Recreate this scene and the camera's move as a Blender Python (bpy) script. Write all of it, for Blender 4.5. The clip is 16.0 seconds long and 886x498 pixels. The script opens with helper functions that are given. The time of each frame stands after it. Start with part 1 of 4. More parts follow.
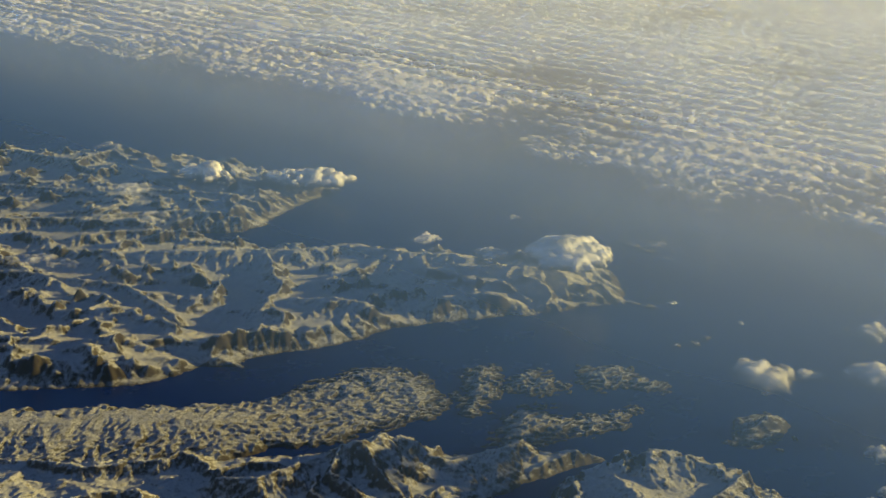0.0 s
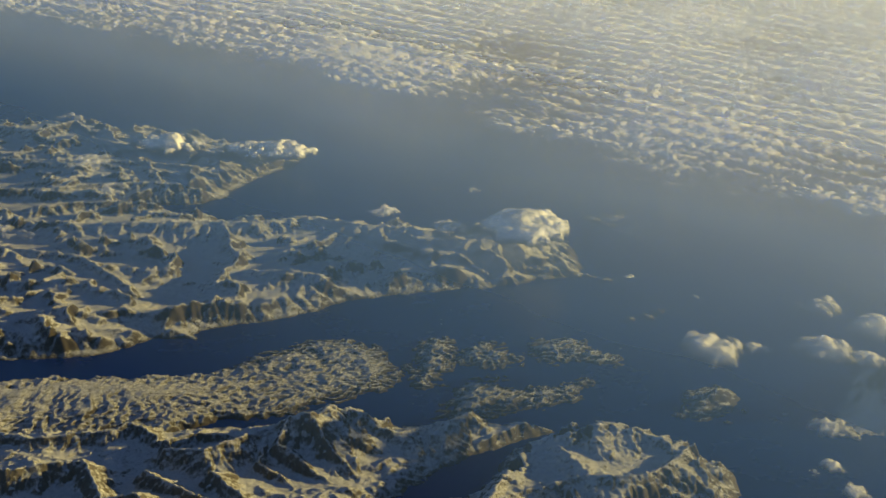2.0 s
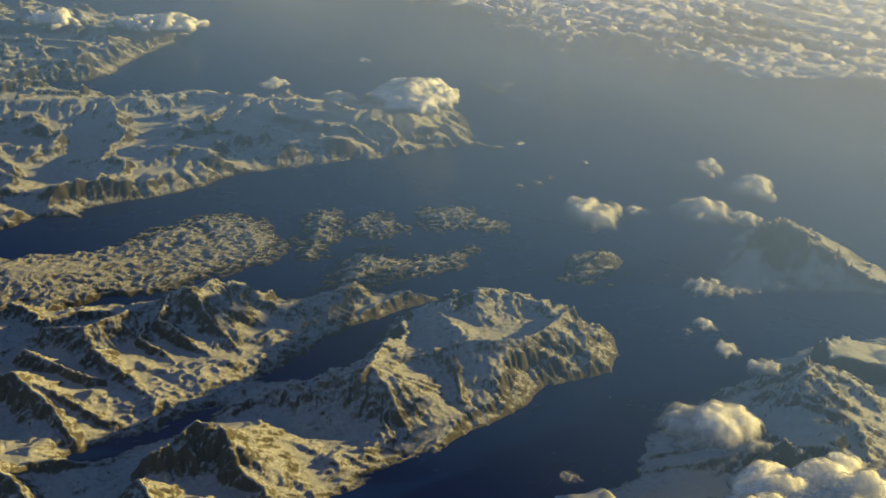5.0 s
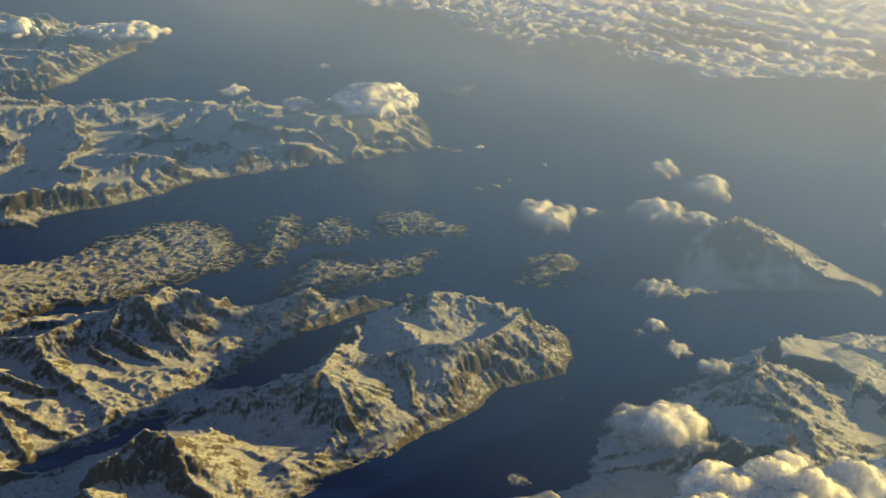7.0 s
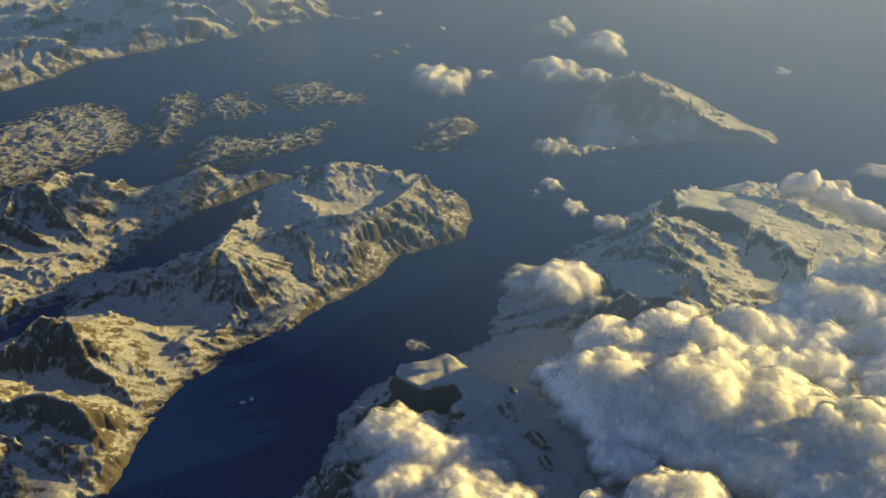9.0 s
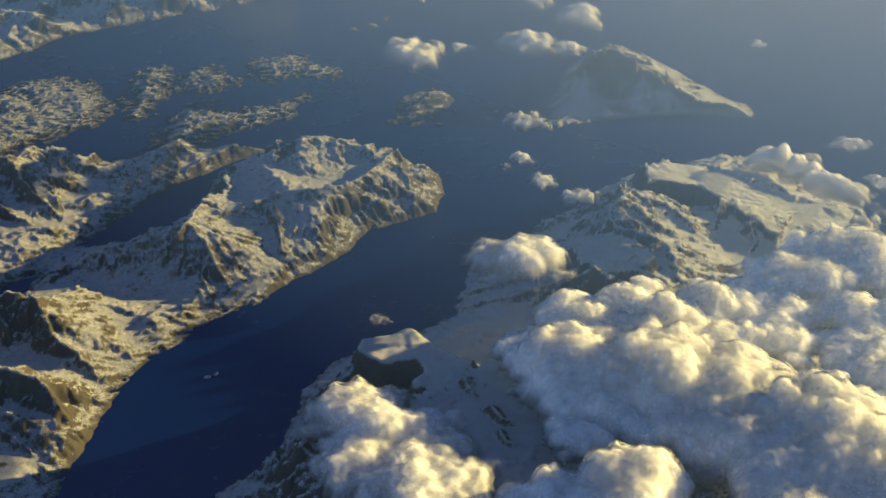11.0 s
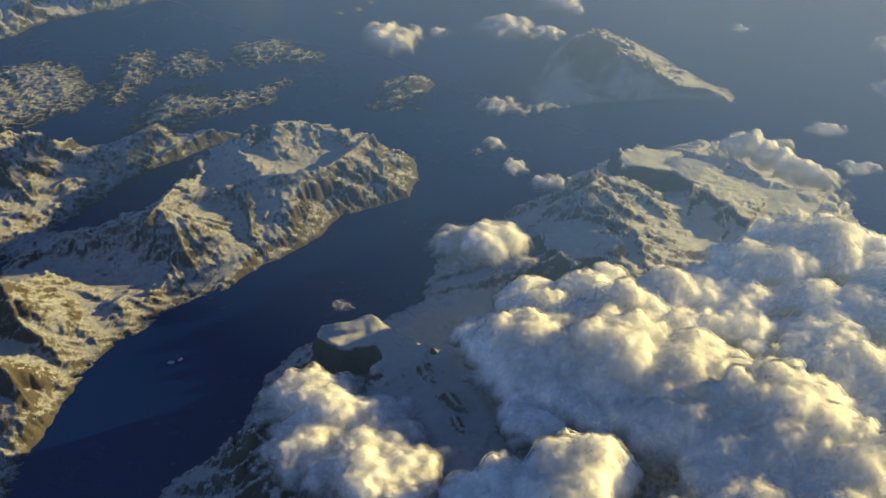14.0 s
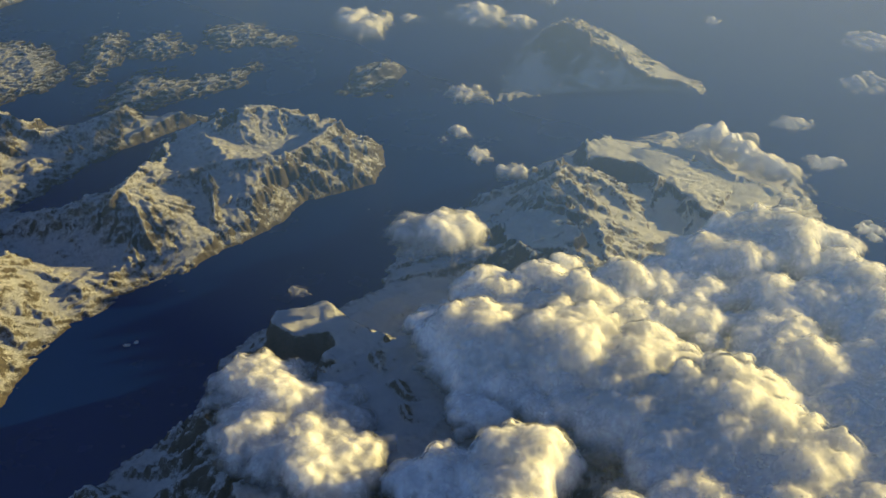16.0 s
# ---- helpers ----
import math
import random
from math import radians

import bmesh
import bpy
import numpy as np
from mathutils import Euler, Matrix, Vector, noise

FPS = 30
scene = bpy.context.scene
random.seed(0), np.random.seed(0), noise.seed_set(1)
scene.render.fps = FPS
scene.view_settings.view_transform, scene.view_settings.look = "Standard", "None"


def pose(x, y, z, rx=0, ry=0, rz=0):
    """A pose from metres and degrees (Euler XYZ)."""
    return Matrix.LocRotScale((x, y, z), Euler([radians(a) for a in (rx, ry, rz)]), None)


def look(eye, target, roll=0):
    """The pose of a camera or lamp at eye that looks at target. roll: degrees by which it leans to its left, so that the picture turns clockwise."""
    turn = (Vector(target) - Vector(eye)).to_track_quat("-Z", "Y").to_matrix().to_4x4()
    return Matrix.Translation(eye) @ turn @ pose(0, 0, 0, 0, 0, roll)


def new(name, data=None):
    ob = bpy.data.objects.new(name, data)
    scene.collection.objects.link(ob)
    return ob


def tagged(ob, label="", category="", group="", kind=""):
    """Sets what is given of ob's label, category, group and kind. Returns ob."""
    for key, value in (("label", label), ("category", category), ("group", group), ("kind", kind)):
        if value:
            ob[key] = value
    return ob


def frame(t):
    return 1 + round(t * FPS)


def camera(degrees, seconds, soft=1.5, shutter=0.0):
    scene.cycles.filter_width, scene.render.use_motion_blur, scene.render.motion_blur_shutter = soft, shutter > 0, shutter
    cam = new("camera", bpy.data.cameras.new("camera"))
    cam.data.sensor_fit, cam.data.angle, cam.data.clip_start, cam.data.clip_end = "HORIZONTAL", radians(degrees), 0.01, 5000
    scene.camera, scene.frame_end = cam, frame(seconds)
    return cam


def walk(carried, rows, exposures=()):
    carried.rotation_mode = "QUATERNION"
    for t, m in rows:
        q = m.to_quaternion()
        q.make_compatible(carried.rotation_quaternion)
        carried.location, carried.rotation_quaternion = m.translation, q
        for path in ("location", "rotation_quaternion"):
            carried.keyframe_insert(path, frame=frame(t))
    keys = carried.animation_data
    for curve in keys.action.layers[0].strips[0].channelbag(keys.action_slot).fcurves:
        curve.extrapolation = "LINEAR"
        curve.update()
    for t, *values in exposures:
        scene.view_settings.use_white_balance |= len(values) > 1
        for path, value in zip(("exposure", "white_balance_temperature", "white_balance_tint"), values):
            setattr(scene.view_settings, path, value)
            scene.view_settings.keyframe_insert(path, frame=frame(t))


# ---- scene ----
# The model is built at 1:100: one unit stands for a hundred metres of the real landscape.
# x: along the flight, y: away from it, z: up from the sea.

V = (2.4367, -0.1350)  # metres a second along x and y
FOV = 33.183
TURNS = [  # seconds, pan, tilt down, lean: degrees
    (0.0, 0.000, 17.321, 1.211),
    (0.5, 0.655, 17.413, 1.282),
    (1.0, 0.974, 17.489, 1.184),
    (1.5, 1.226, 17.779, 1.295),
    (2.0, 0.840, 18.315, 1.694),
    (2.5, 0.904, 20.680, 2.194),
    (3.0, 1.625, 22.335, 2.279),
    (3.5, 2.691, 22.722, 1.897),
    (4.0, 3.347, 23.225, 2.151),
    (4.2, 3.567, 23.217, 2.061),
    (6.5, 4.243, 23.075, 0.625),
    (7.0, 4.703, 23.007, 0.789),
    (7.5, 5.435, 23.575, 0.094),
    (8.0, 6.912, 24.832, -0.023),
    (8.5, 7.390, 26.861, -0.752),
    (9.0, 7.708, 28.132, -0.953),
    (9.5, 7.710, 28.768, -1.260),
    (12.0, 7.383, 29.375, -0.949),
    (12.5, 7.131, 29.615, -1.099),
    (13.0, 7.017, 29.791, -1.106),
    (13.5, 6.776, 29.890, -1.148),
    (14.0, 6.574, 29.845, -1.472),
    (14.5, 6.529, 29.943, -1.279),
    (15.0, 6.725, 30.201, -0.792),
    (15.5, 6.883, 30.391, -0.441),
    (16.0, 6.712, 30.380, -0.369),
]

cam = camera(FOV, 16.0, soft=1.5)


def heading(t, pan, tilt, lean):
    eye = Vector((V[0] * t, V[1] * t, 105.0))
    a, b = radians(pan), radians(tilt)
    way = Vector((math.sin(a) * math.cos(b), math.cos(a) * math.cos(b), -math.sin(b)))
    return look(eye, eye + way * 200.0, lean)


EXPOSURES = [(0.0, 0.75, 6400, 13), (4.0, 0.83, 6700, 12), (7.0, 1.12, 7100, 14), (9.5, 1.12, 6750, 16), (12.0, 1.07, 6120, 17), (16.0, 1.00, 6120, 17)]  # seconds, stops, kelvin, tint
walk(cam, [(t, heading(t, p, q, r)) for t, p, q, r in TURNS], EXPOSURES)

# ---------------------------------------------------------------- light
SUN_AZ, SUN_EL = 76.0, 9.2  # degrees: from +y towards +x, and above the horizon
world = bpy.data.worlds.new("sky")
scene.world = world
world.use_nodes = True
wn = world.node_tree
sky = wn.nodes.new("ShaderNodeTexSky")
sky.sky_type, sky.sun_disc = "NISHITA", False
sky.sun_elevation, sky.sun_rotation = radians(SUN_EL), radians(SUN_AZ)
sky.altitude, sky.air_density, sky.dust_density, sky.ozone_density = 8000.0, 1.0, 0.8, 1.2
wn.links.new(sky.outputs["Color"], wn.nodes["Background"].inputs["Color"])
wn.nodes["Background"].inputs["Strength"].default_value = 0.046

sun_data = bpy.data.lights.new("sun", "SUN")
sun_data.energy, sun_data.angle, sun_data.color = 5.0, radians(0.6), (1.0, 0.78, 0.24)
sun = new("sun", sun_data)
a, b = radians(SUN_AZ), radians(SUN_EL)
toward = Vector((math.sin(a) * math.cos(b), math.cos(a) * math.cos(b), math.sin(b)))
sun.matrix_world = look(toward * 300.0, (0, 0, 0))


# ---------------------------------------------------------------- noise on arrays
def lattice(ix, iy, seed):
    n = (ix.astype(np.int64) * 374761393 + iy.astype(np.int64) * 668265263 + seed * 974634777) & 0x7FFFFFFF
    n = ((n ^ (n >> 13)) * 1274126177) & 0x7FFFFFFF
    n = ((n ^ (n >> 15)) * 1103515245) & 0x7FFFFFFF
    return (n & 0xFFFF) / 65536.0 * (2 * np.pi)


def perlin(x, y, seed=0):
    """Gradient noise, about -0.7 to 0.7."""
    x0, y0 = np.floor(x), np.floor(y)
    fx, fy = x - x0, y - y0
    u, v = fx * fx * fx * (fx * (fx * 6 - 15) + 10), fy * fy * fy * (fy * (fy * 6 - 15) + 10)

    def corner(dx, dy):
        g = lattice(x0 + dx, y0 + dy, seed)
        return np.cos(g) * (fx - dx) + np.sin(g) * (fy - dy)

    top = corner(0, 0) * (1 - u) + corner(1, 0) * u
    low = corner(0, 1) * (1 - u) + corner(1, 1) * u
    return top * (1 - v) + low * v


def fbm(x, y, seed=0, octaves=4, gain=0.5):
    out, amp = np.zeros_like(x), 1.0
    for k in range(octaves):
        out += amp * perlin(x, y, seed + 17 * k)
        x, y, amp = x * 1.97 + 3.1, y * 1.97 - 1.7, amp * gain
    return out


def ridged(x, y, seed=0, octaves=5, gain=0.5):
    """Sharp crests with rounded valleys between, 0 to about 1."""
    out, amp, total, weight = np.zeros_like(x), 1.0, 0.0, 1.0
    for k in range(octaves):
        n = (1 - np.abs(perlin(x, y, seed + 31 * k)) * 1.6) ** 2
        out += amp * n * weight
        weight = np.clip(n * 1.4, 0, 1)
        total += amp
        x, y, amp = x * 2.03 - 5.3, y * 2.03 + 2.9, amp * gain
    return out / total


def billow(x, y, seed=0, octaves=4, gain=0.5):
    """Rounded heaps with creases between, 0 to about 1."""
    out, amp, total = np.zeros_like(x), 1.0, 0.0
    for k in range(octaves):
        out += amp * np.abs(perlin(x, y, seed + 23 * k)) * 1.8
        total += amp
        x, y, amp = x * 2.1 + 7.7, y * 2.1 + 1.3, amp * gain
    return out / total


def blur(a):
    p = np.pad(a, 1, mode="edge")
    rows = (p[:-2] + 2 * p[1:-1] + p[2:]) / 4
    return (rows[:, :-2] + 2 * rows[:, 1:-1] + rows[:, 2:]) / 4


def erode(Z, step, seed, drops=30000, rounds=12, life=45, bite=0.10):
    """Water runs down the slopes, cuts gullies between sharp spurs and lays its load down where it slows."""
    ny, nx = Z.shape
    H = Z / step
    rs = np.random.RandomState(seed)
    start = np.flatnonzero((H[2:-2, 2:-2] > 0.8).ravel())
    for _ in range(rounds):
        first = H.copy()
        at = rs.choice(start, drops)
        x, y = at % (nx - 4) + 2 + rs.rand(drops), at // (nx - 4) + 2 + rs.rand(drops)
        dx, dy, load, speed, water = np.zeros(drops), np.zeros(drops), np.zeros(drops), np.ones(drops), np.ones(drops)
        for _ in range(life):
            ix, iy = x.astype(np.int64), y.astype(np.int64)
            fx, fy = x - ix, y - iy
            k = iy * nx + ix
            flat = H.ravel()
            a, b, c, e = flat[k], flat[k + 1], flat[k + nx], flat[k + nx + 1]
            gx, gy = (b - a) * (1 - fy) + (e - c) * fy, (c - a) * (1 - fx) + (e - b) * fx
            here = a * (1 - fx) * (1 - fy) + b * fx * (1 - fy) + c * (1 - fx) * fy + e * fx * fy
            dx, dy = dx * 0.25 - gx * 0.75, dy * 0.25 - gy * 0.75
            size = np.hypot(dx, dy) + 1e-6
            dx, dy = dx / size, dy / size
            x2, y2 = np.clip(x + dx, 1, nx - 2.01), np.clip(y + dy, 1, ny - 2.01)
            jx, jy = x2.astype(np.int64), y2.astype(np.int64)
            ux, uy = x2 - jx, y2 - jy
            q = jy * nx + jx
            there = (flat[q] * (1 - ux) + flat[q + 1] * ux) * (1 - uy) + (flat[q + nx] * (1 - ux) + flat[q + nx + 1] * ux) * uy
            fall = here - there
            room = np.clip(fall, 0.02, 2.0) * speed * water * 2.5
            give = np.where(fall < 0, np.minimum(-fall, load), np.where(load > room, (load - room) * 0.25, -np.minimum((room - load) * bite * np.clip(here * step / 2.5, 0.12, 1) * np.clip(fall * 6, 0, 1), 0.5 * np.maximum(fall, 0))))
            give = np.where(here < 0.3, 0.0, np.clip(give, -0.25, 0.25))
            load = load - give
            for way, share in ((0, (1 - fx) * (1 - fy)), (1, fx * (1 - fy)), (nx, (1 - fx) * fy), (nx + 1, fx * fy)):
                H += np.bincount(k + way, give * share, nx * ny).reshape(ny, nx)
            speed = np.sqrt(np.clip(speed * speed * 0.9 + fall * 0.6, 0.05, 6.0))
            water *= 0.975
            x, y = x2, y2
        change = H - first
        H = first + 0.55 * change + 0.45 * blur(change)
    return H * step


def smooth(lo, hi, v):
    k = np.clip((v - lo) / (hi - lo), 0, 1)
    return k * k * (3 - 2 * k)


def soft_max(a, b, k):
    h = np.clip(0.5 + 0.5 * (a - b) / k, 0, 1)
    return b * (1 - h) + a * h + k * h * (1 - h)


def to_outline(x, y, points):
    """Distance to a closed outline, positive inside."""
    best, inside = np.full_like(x, 1e9), np.zeros(x.shape, bool)
    for (ax, ay), (bx, by) in zip(points, points[1:] + points[:1]):
        ex, ey = bx - ax, by - ay
        k = np.clip(((x - ax) * ex + (y - ay) * ey) / (ex * ex + ey * ey), 0, 1)
        best = np.minimum(best, np.hypot(x - ax - k * ex, y - ay - k * ey))
        if ay != by:
            inside ^= ((ay > y) != (by > y)) & (x < ex * (y - ay) / (by - ay) + ax)
    return np.where(inside, best, -best)


LEE = (0.95, 0.31)  # the side on which the slopes of these mountains fall more gently


def to_line(x, y, points):
    """Nearest distance to an open line of (x, y, z) points, with the height there and the way along it."""
    best, high, along, side, run = np.full_like(x, 1e9), np.zeros_like(x), np.zeros_like(x), np.zeros_like(x), 0.0
    lean = np.zeros_like(x)
    for (ax, ay, az), (bx, by, bz) in zip(points, points[1:]):
        ex, ey = bx - ax, by - ay
        size = math.hypot(ex, ey)
        k = np.clip(((x - ax) * ex + (y - ay) * ey) / (size * size), 0, 1)
        d = np.hypot(x - ax - k * ex, y - ay - k * ey)
        near = d < best
        best = np.where(near, d, best)
        high = np.where(near, az + k * (bz - az), high)
        along = np.where(near, run + k * size, along)
        side = np.where(near, np.sign(ex * (y - ay) - ey * (x - ax)), side)
        lean = np.where(near, ((x - ax - k * ex) * LEE[0] + (y - ay - k * ey) * LEE[1]) / (d + 0.3), lean)
        run += size
    return best, high, along, side, lean


# ---------------------------------------------------------------- materials
def material(name):
    m = bpy.data.materials.new(name)
    m.use_nodes = True
    nodes, links = m.node_tree.nodes, m.node_tree.links
    nodes.clear()
    out = nodes.new("ShaderNodeOutputMaterial")
    return m, nodes, links, out


def noise_node(nodes, links, coord, scale, detail=5.0, rough=0.6, stretch=None):
    n = nodes.new("ShaderNodeTexNoise")
    n.inputs["Scale"].default_value, n.inputs["Detail"].default_value, n.inputs["Roughness"].default_value = scale, detail, rough
    if stretch:
        m = nodes.new("ShaderNodeMapping")
        m.inputs["Scale"].default_value = stretch
        links.new(coord, m.inputs["Vector"])
        coord = m.outputs["Vector"]
    links.new(coord, n.inputs["Vector"])
    return n.outputs["Fac"]


def math_node(nodes, links, op, a, b, c=None, clamp=False):
    n = nodes.new("ShaderNodeMath")
    n.operation, n.use_clamp = op, clamp
    for k, v in enumerate((a, b, c)):
        if v is None:
            continue
        if isinstance(v, (int, float)):
            n.inputs[k].default_value = v
        else:
            links.new(v, n.inputs[k])
    return n.outputs["Value"]


def ramp_node(nodes, links, fac, stops):
    n = nodes.new("ShaderNodeValToRGB")
    while len(n.color_ramp.elements) < len(stops):
        n.color_ramp.elements.new(0.5)
    for e, (p, c) in zip(n.color_ramp.elements, stops):
        e.position, e.color = p, (*c, 1.0)
    links.new(fac, n.inputs["Fac"])
    return n.outputs["Color"]


def mountain_material(name, rock_low, rock_high, snow_line=0.80, spread=0.10, bare=0.0, low_bare=0.19):
    """Snow that lies on the gentler slopes, over dark rock that shows on the steep ones and low by the shore."""
    m, nodes, links, out = material(name)
    geo = nodes.new("ShaderNodeNewGeometry")
    pos = geo.outputs["Position"]
    split = nodes.new("ShaderNodeSeparateXYZ")
    links.new(geo.outputs["Normal"], split.inputs[0])
    place = nodes.new("ShaderNodeSeparateXYZ")
    links.new(pos, place.inputs[0])
    coarse = noise_node(nodes, links, pos, 1.3, 6, 0.7)
    fine = noise_node(nodes, links, pos, 6.0, 6, 0.78)
    grain = noise_node(nodes, links, pos, 9.0, 3, 0.6)
    lie = math_node(nodes, links, "MULTIPLY_ADD", math_node(nodes, links, "SUBTRACT", fine, 0.5), 1.0, split.outputs["Z"])
    lie = math_node(nodes, links, "MULTIPLY_ADD", math_node(nodes, links, "SUBTRACT", coarse, 0.5), 0.50, lie)
    # the slopes towards the sun have thawed further
    lie = math_node(nodes, links, "MULTIPLY_ADD", split.outputs["X"], -0.11, lie)
    lie = math_node(nodes, links, "MULTIPLY_ADD", math_node(nodes, links, "SUBTRACT", grain, 0.5), 0.30, lie)
    # the wind and the tide keep a thin strip above the water bare
    shore = math_node(nodes, links, "MULTIPLY", place.outputs["Z"], 2.2, clamp=True)
    lie = math_node(nodes, links, "ADD", lie, math_node(nodes, links, "MULTIPLY_ADD", shore, 0.16 + bare, -0.16 - bare))
    low = math_node(nodes, links, "MULTIPLY", place.outputs["Z"], 0.52, clamp=True)
    lie = math_node(nodes, links, "ADD", lie, math_node(nodes, links, "MULTIPLY_ADD", low, low_bare, -low_bare))
    snow = math_node(nodes, links, "DIVIDE", math_node(nodes, links, "SUBTRACT", lie, snow_line - spread), 2 * spread, clamp=True)
    rock = ramp_node(nodes, links, fine, [(0.3, rock_low), (0.7, rock_high)])
    white = ramp_node(nodes, links, coarse, [(0.3, (0.70, 0.72, 0.75)), (0.7, (0.86, 0.86, 0.86))])
    mix = nodes.new("ShaderNodeMix")
    mix.data_type = "RGBA"
    links.new(snow, mix.inputs["Factor"])
    links.new(rock, mix.inputs["A"])
    links.new(white, mix.inputs["B"])
    b = nodes.new("ShaderNodeBsdfPrincipled")
    links.new(mix.outputs["Result"], b.inputs["Base Color"])
    b.inputs["Roughness"].default_value = 0.85
    b.inputs["Specular IOR Level"].default_value = 0.2
    bump = nodes.new("ShaderNodeBump")
    bump.inputs["Strength"].default_value, bump.inputs["Distance"].default_value = 0.7, 0.14
    links.new(math_node(nodes, links, "MULTIPLY_ADD", grain, 0.3, fine), bump.inputs["Height"])
    links.new(bump.outputs["Normal"], b.inputs["Normal"])
    links.new(b.outputs["BSDF"], out.inputs["Surface"])
    return m


SNOWY = mountain_material("snow_and_rock", (0.045, 0.041, 0.040), (0.185, 0.16, 0.125), 0.825, 0.12, low_bare=0.05)
MASSIF = mountain_material("deep_snow_and_rock", (0.040, 0.038, 0.038), (0.19, 0.155, 0.115), 0.775, 0.11, low_bare=0.05)
FAR_SNOW = mountain_material("snow_and_far_rock", (0.026, 0.025, 0.027), (0.12, 0.10, 0.08), 0.83, 0.12, low_bare=0.05)
SKERRY = mountain_material("bare_rock_and_snow", (0.030, 0.030, 0.032), (0.11, 0.09, 0.07), 0.95, 0.09, 0.05, 0.0)
FORELAND = mountain_material("thin_snow_over_rock", (0.030, 0.030, 0.032), (0.11, 0.09, 0.07), 0.93, 0.10, 0.05, 0.0)


def water_material():
    m, nodes, links, out = material("fjord_water")
    geo = nodes.new("ShaderNodeNewGeometry")
    pos = geo.outputs["Position"]
    b = nodes.new("ShaderNodeBsdfPrincipled")
    drift = noise_node(nodes, links, pos, 0.02, 4, 0.55, (1.0, 0.5, 1.0))
    links.new(ramp_node(nodes, links, drift, [(0.35, (0.001, 0.022, 0.17)), (0.65, (0.002, 0.029, 0.21))]), b.inputs["Base Color"])
    links.new(math_node(nodes, links, "MULTIPLY_ADD", noise_node(nodes, links, pos, 0.06, 4), 0.16, 0.18), b.inputs["Roughness"])
    b.inputs["IOR"].default_value = 1.33
    bump = nodes.new("ShaderNodeBump")
    bump.inputs["Strength"].default_value, bump.inputs["Distance"].default_value = 0.12, 0.05
    links.new(noise_node(nodes, links, pos, 3.0, 4), bump.inputs["Height"])
    links.new(bump.outputs["Normal"], b.inputs["Normal"])
    links.new(b.outputs["BSDF"], out.inputs["Surface"])
    return m


def cloud_material(name, scale, ragged, deep=0.0, white=0.66):
    """White droplets: lit on the sun's side, light passing through, thin towards the fringe."""
    m, nodes, links, out = material(name)
    geo = nodes.new("ShaderNodeNewGeometry")
    pos = geo.outputs["Position"]
    cover = nodes.new("ShaderNodeAttribute")
    cover.attribute_name = "cover"
    wisp = noise_node(nodes, links, pos, scale, 4, 0.55)
    thick = math_node(nodes, links, "MULTIPLY_ADD", math_node(nodes, links, "SUBTRACT", wisp, 0.5), ragged, cover.outputs["Fac"])
    thick = math_node(nodes, links, "SUBTRACT", thick, 0.0, clamp=True)
    bump = nodes.new("ShaderNodeBump")
    bump.inputs["Strength"].default_value, bump.inputs["Distance"].default_value = (0.05 if deep else 0.10), 0.5 / scale
    links.new(wisp, bump.inputs["Height"])
    if deep:
        body = nodes.new("ShaderNodeBsdfPrincipled")
        body.inputs["Base Color"].default_value = (0.90, 0.90, 0.90, 1)
        body.inputs["Roughness"].default_value, body.inputs["Specular IOR Level"].default_value = 1.0, 0.0
        body.inputs["Subsurface Weight"].default_value = 1.0
        body.inputs["Subsurface Radius"].default_value = (1.0, 1.0, 1.0)
        body.inputs["Subsurface Scale"].default_value = deep
        links.new(bump.outputs["Normal"], body.inputs["Normal"])
        surface = body.outputs["BSDF"]
    else:
        lit = nodes.new("ShaderNodeBsdfDiffuse")
        lit.inputs["Color"].default_value = (white, white, white, 1)
        links.new(bump.outputs["Normal"], lit.inputs["Normal"])
        passing = nodes.new("ShaderNodeBsdfTranslucent")
        passing.inputs["Color"].default_value = (white, white, white, 1)
        body = nodes.new("ShaderNodeAddShader")
        links.new(lit.outputs["BSDF"], body.inputs[0])
        links.new(passing.outputs["BSDF"], body.inputs[1])
        surface = body.outputs["Shader"]
    clear = nodes.new("ShaderNodeBsdfTransparent")
    whole = nodes.new("ShaderNodeMixShader")
    links.new(thick, whole.inputs["Fac"])
    links.new(clear.outputs["BSDF"], whole.inputs[1])
    links.new(surface, whole.inputs[2])
    links.new(whole.outputs["Shader"], out.inputs["Surface"])
    return m


CLOUD = cloud_material("cumulus", 1.2, 0.8, 5.6)
WISP = cloud_material("cloud_fringe", 0.9, 0.7, white=0.80)
DECK = cloud_material("cloud_deck", 0.22, 0.8, white=0.92)


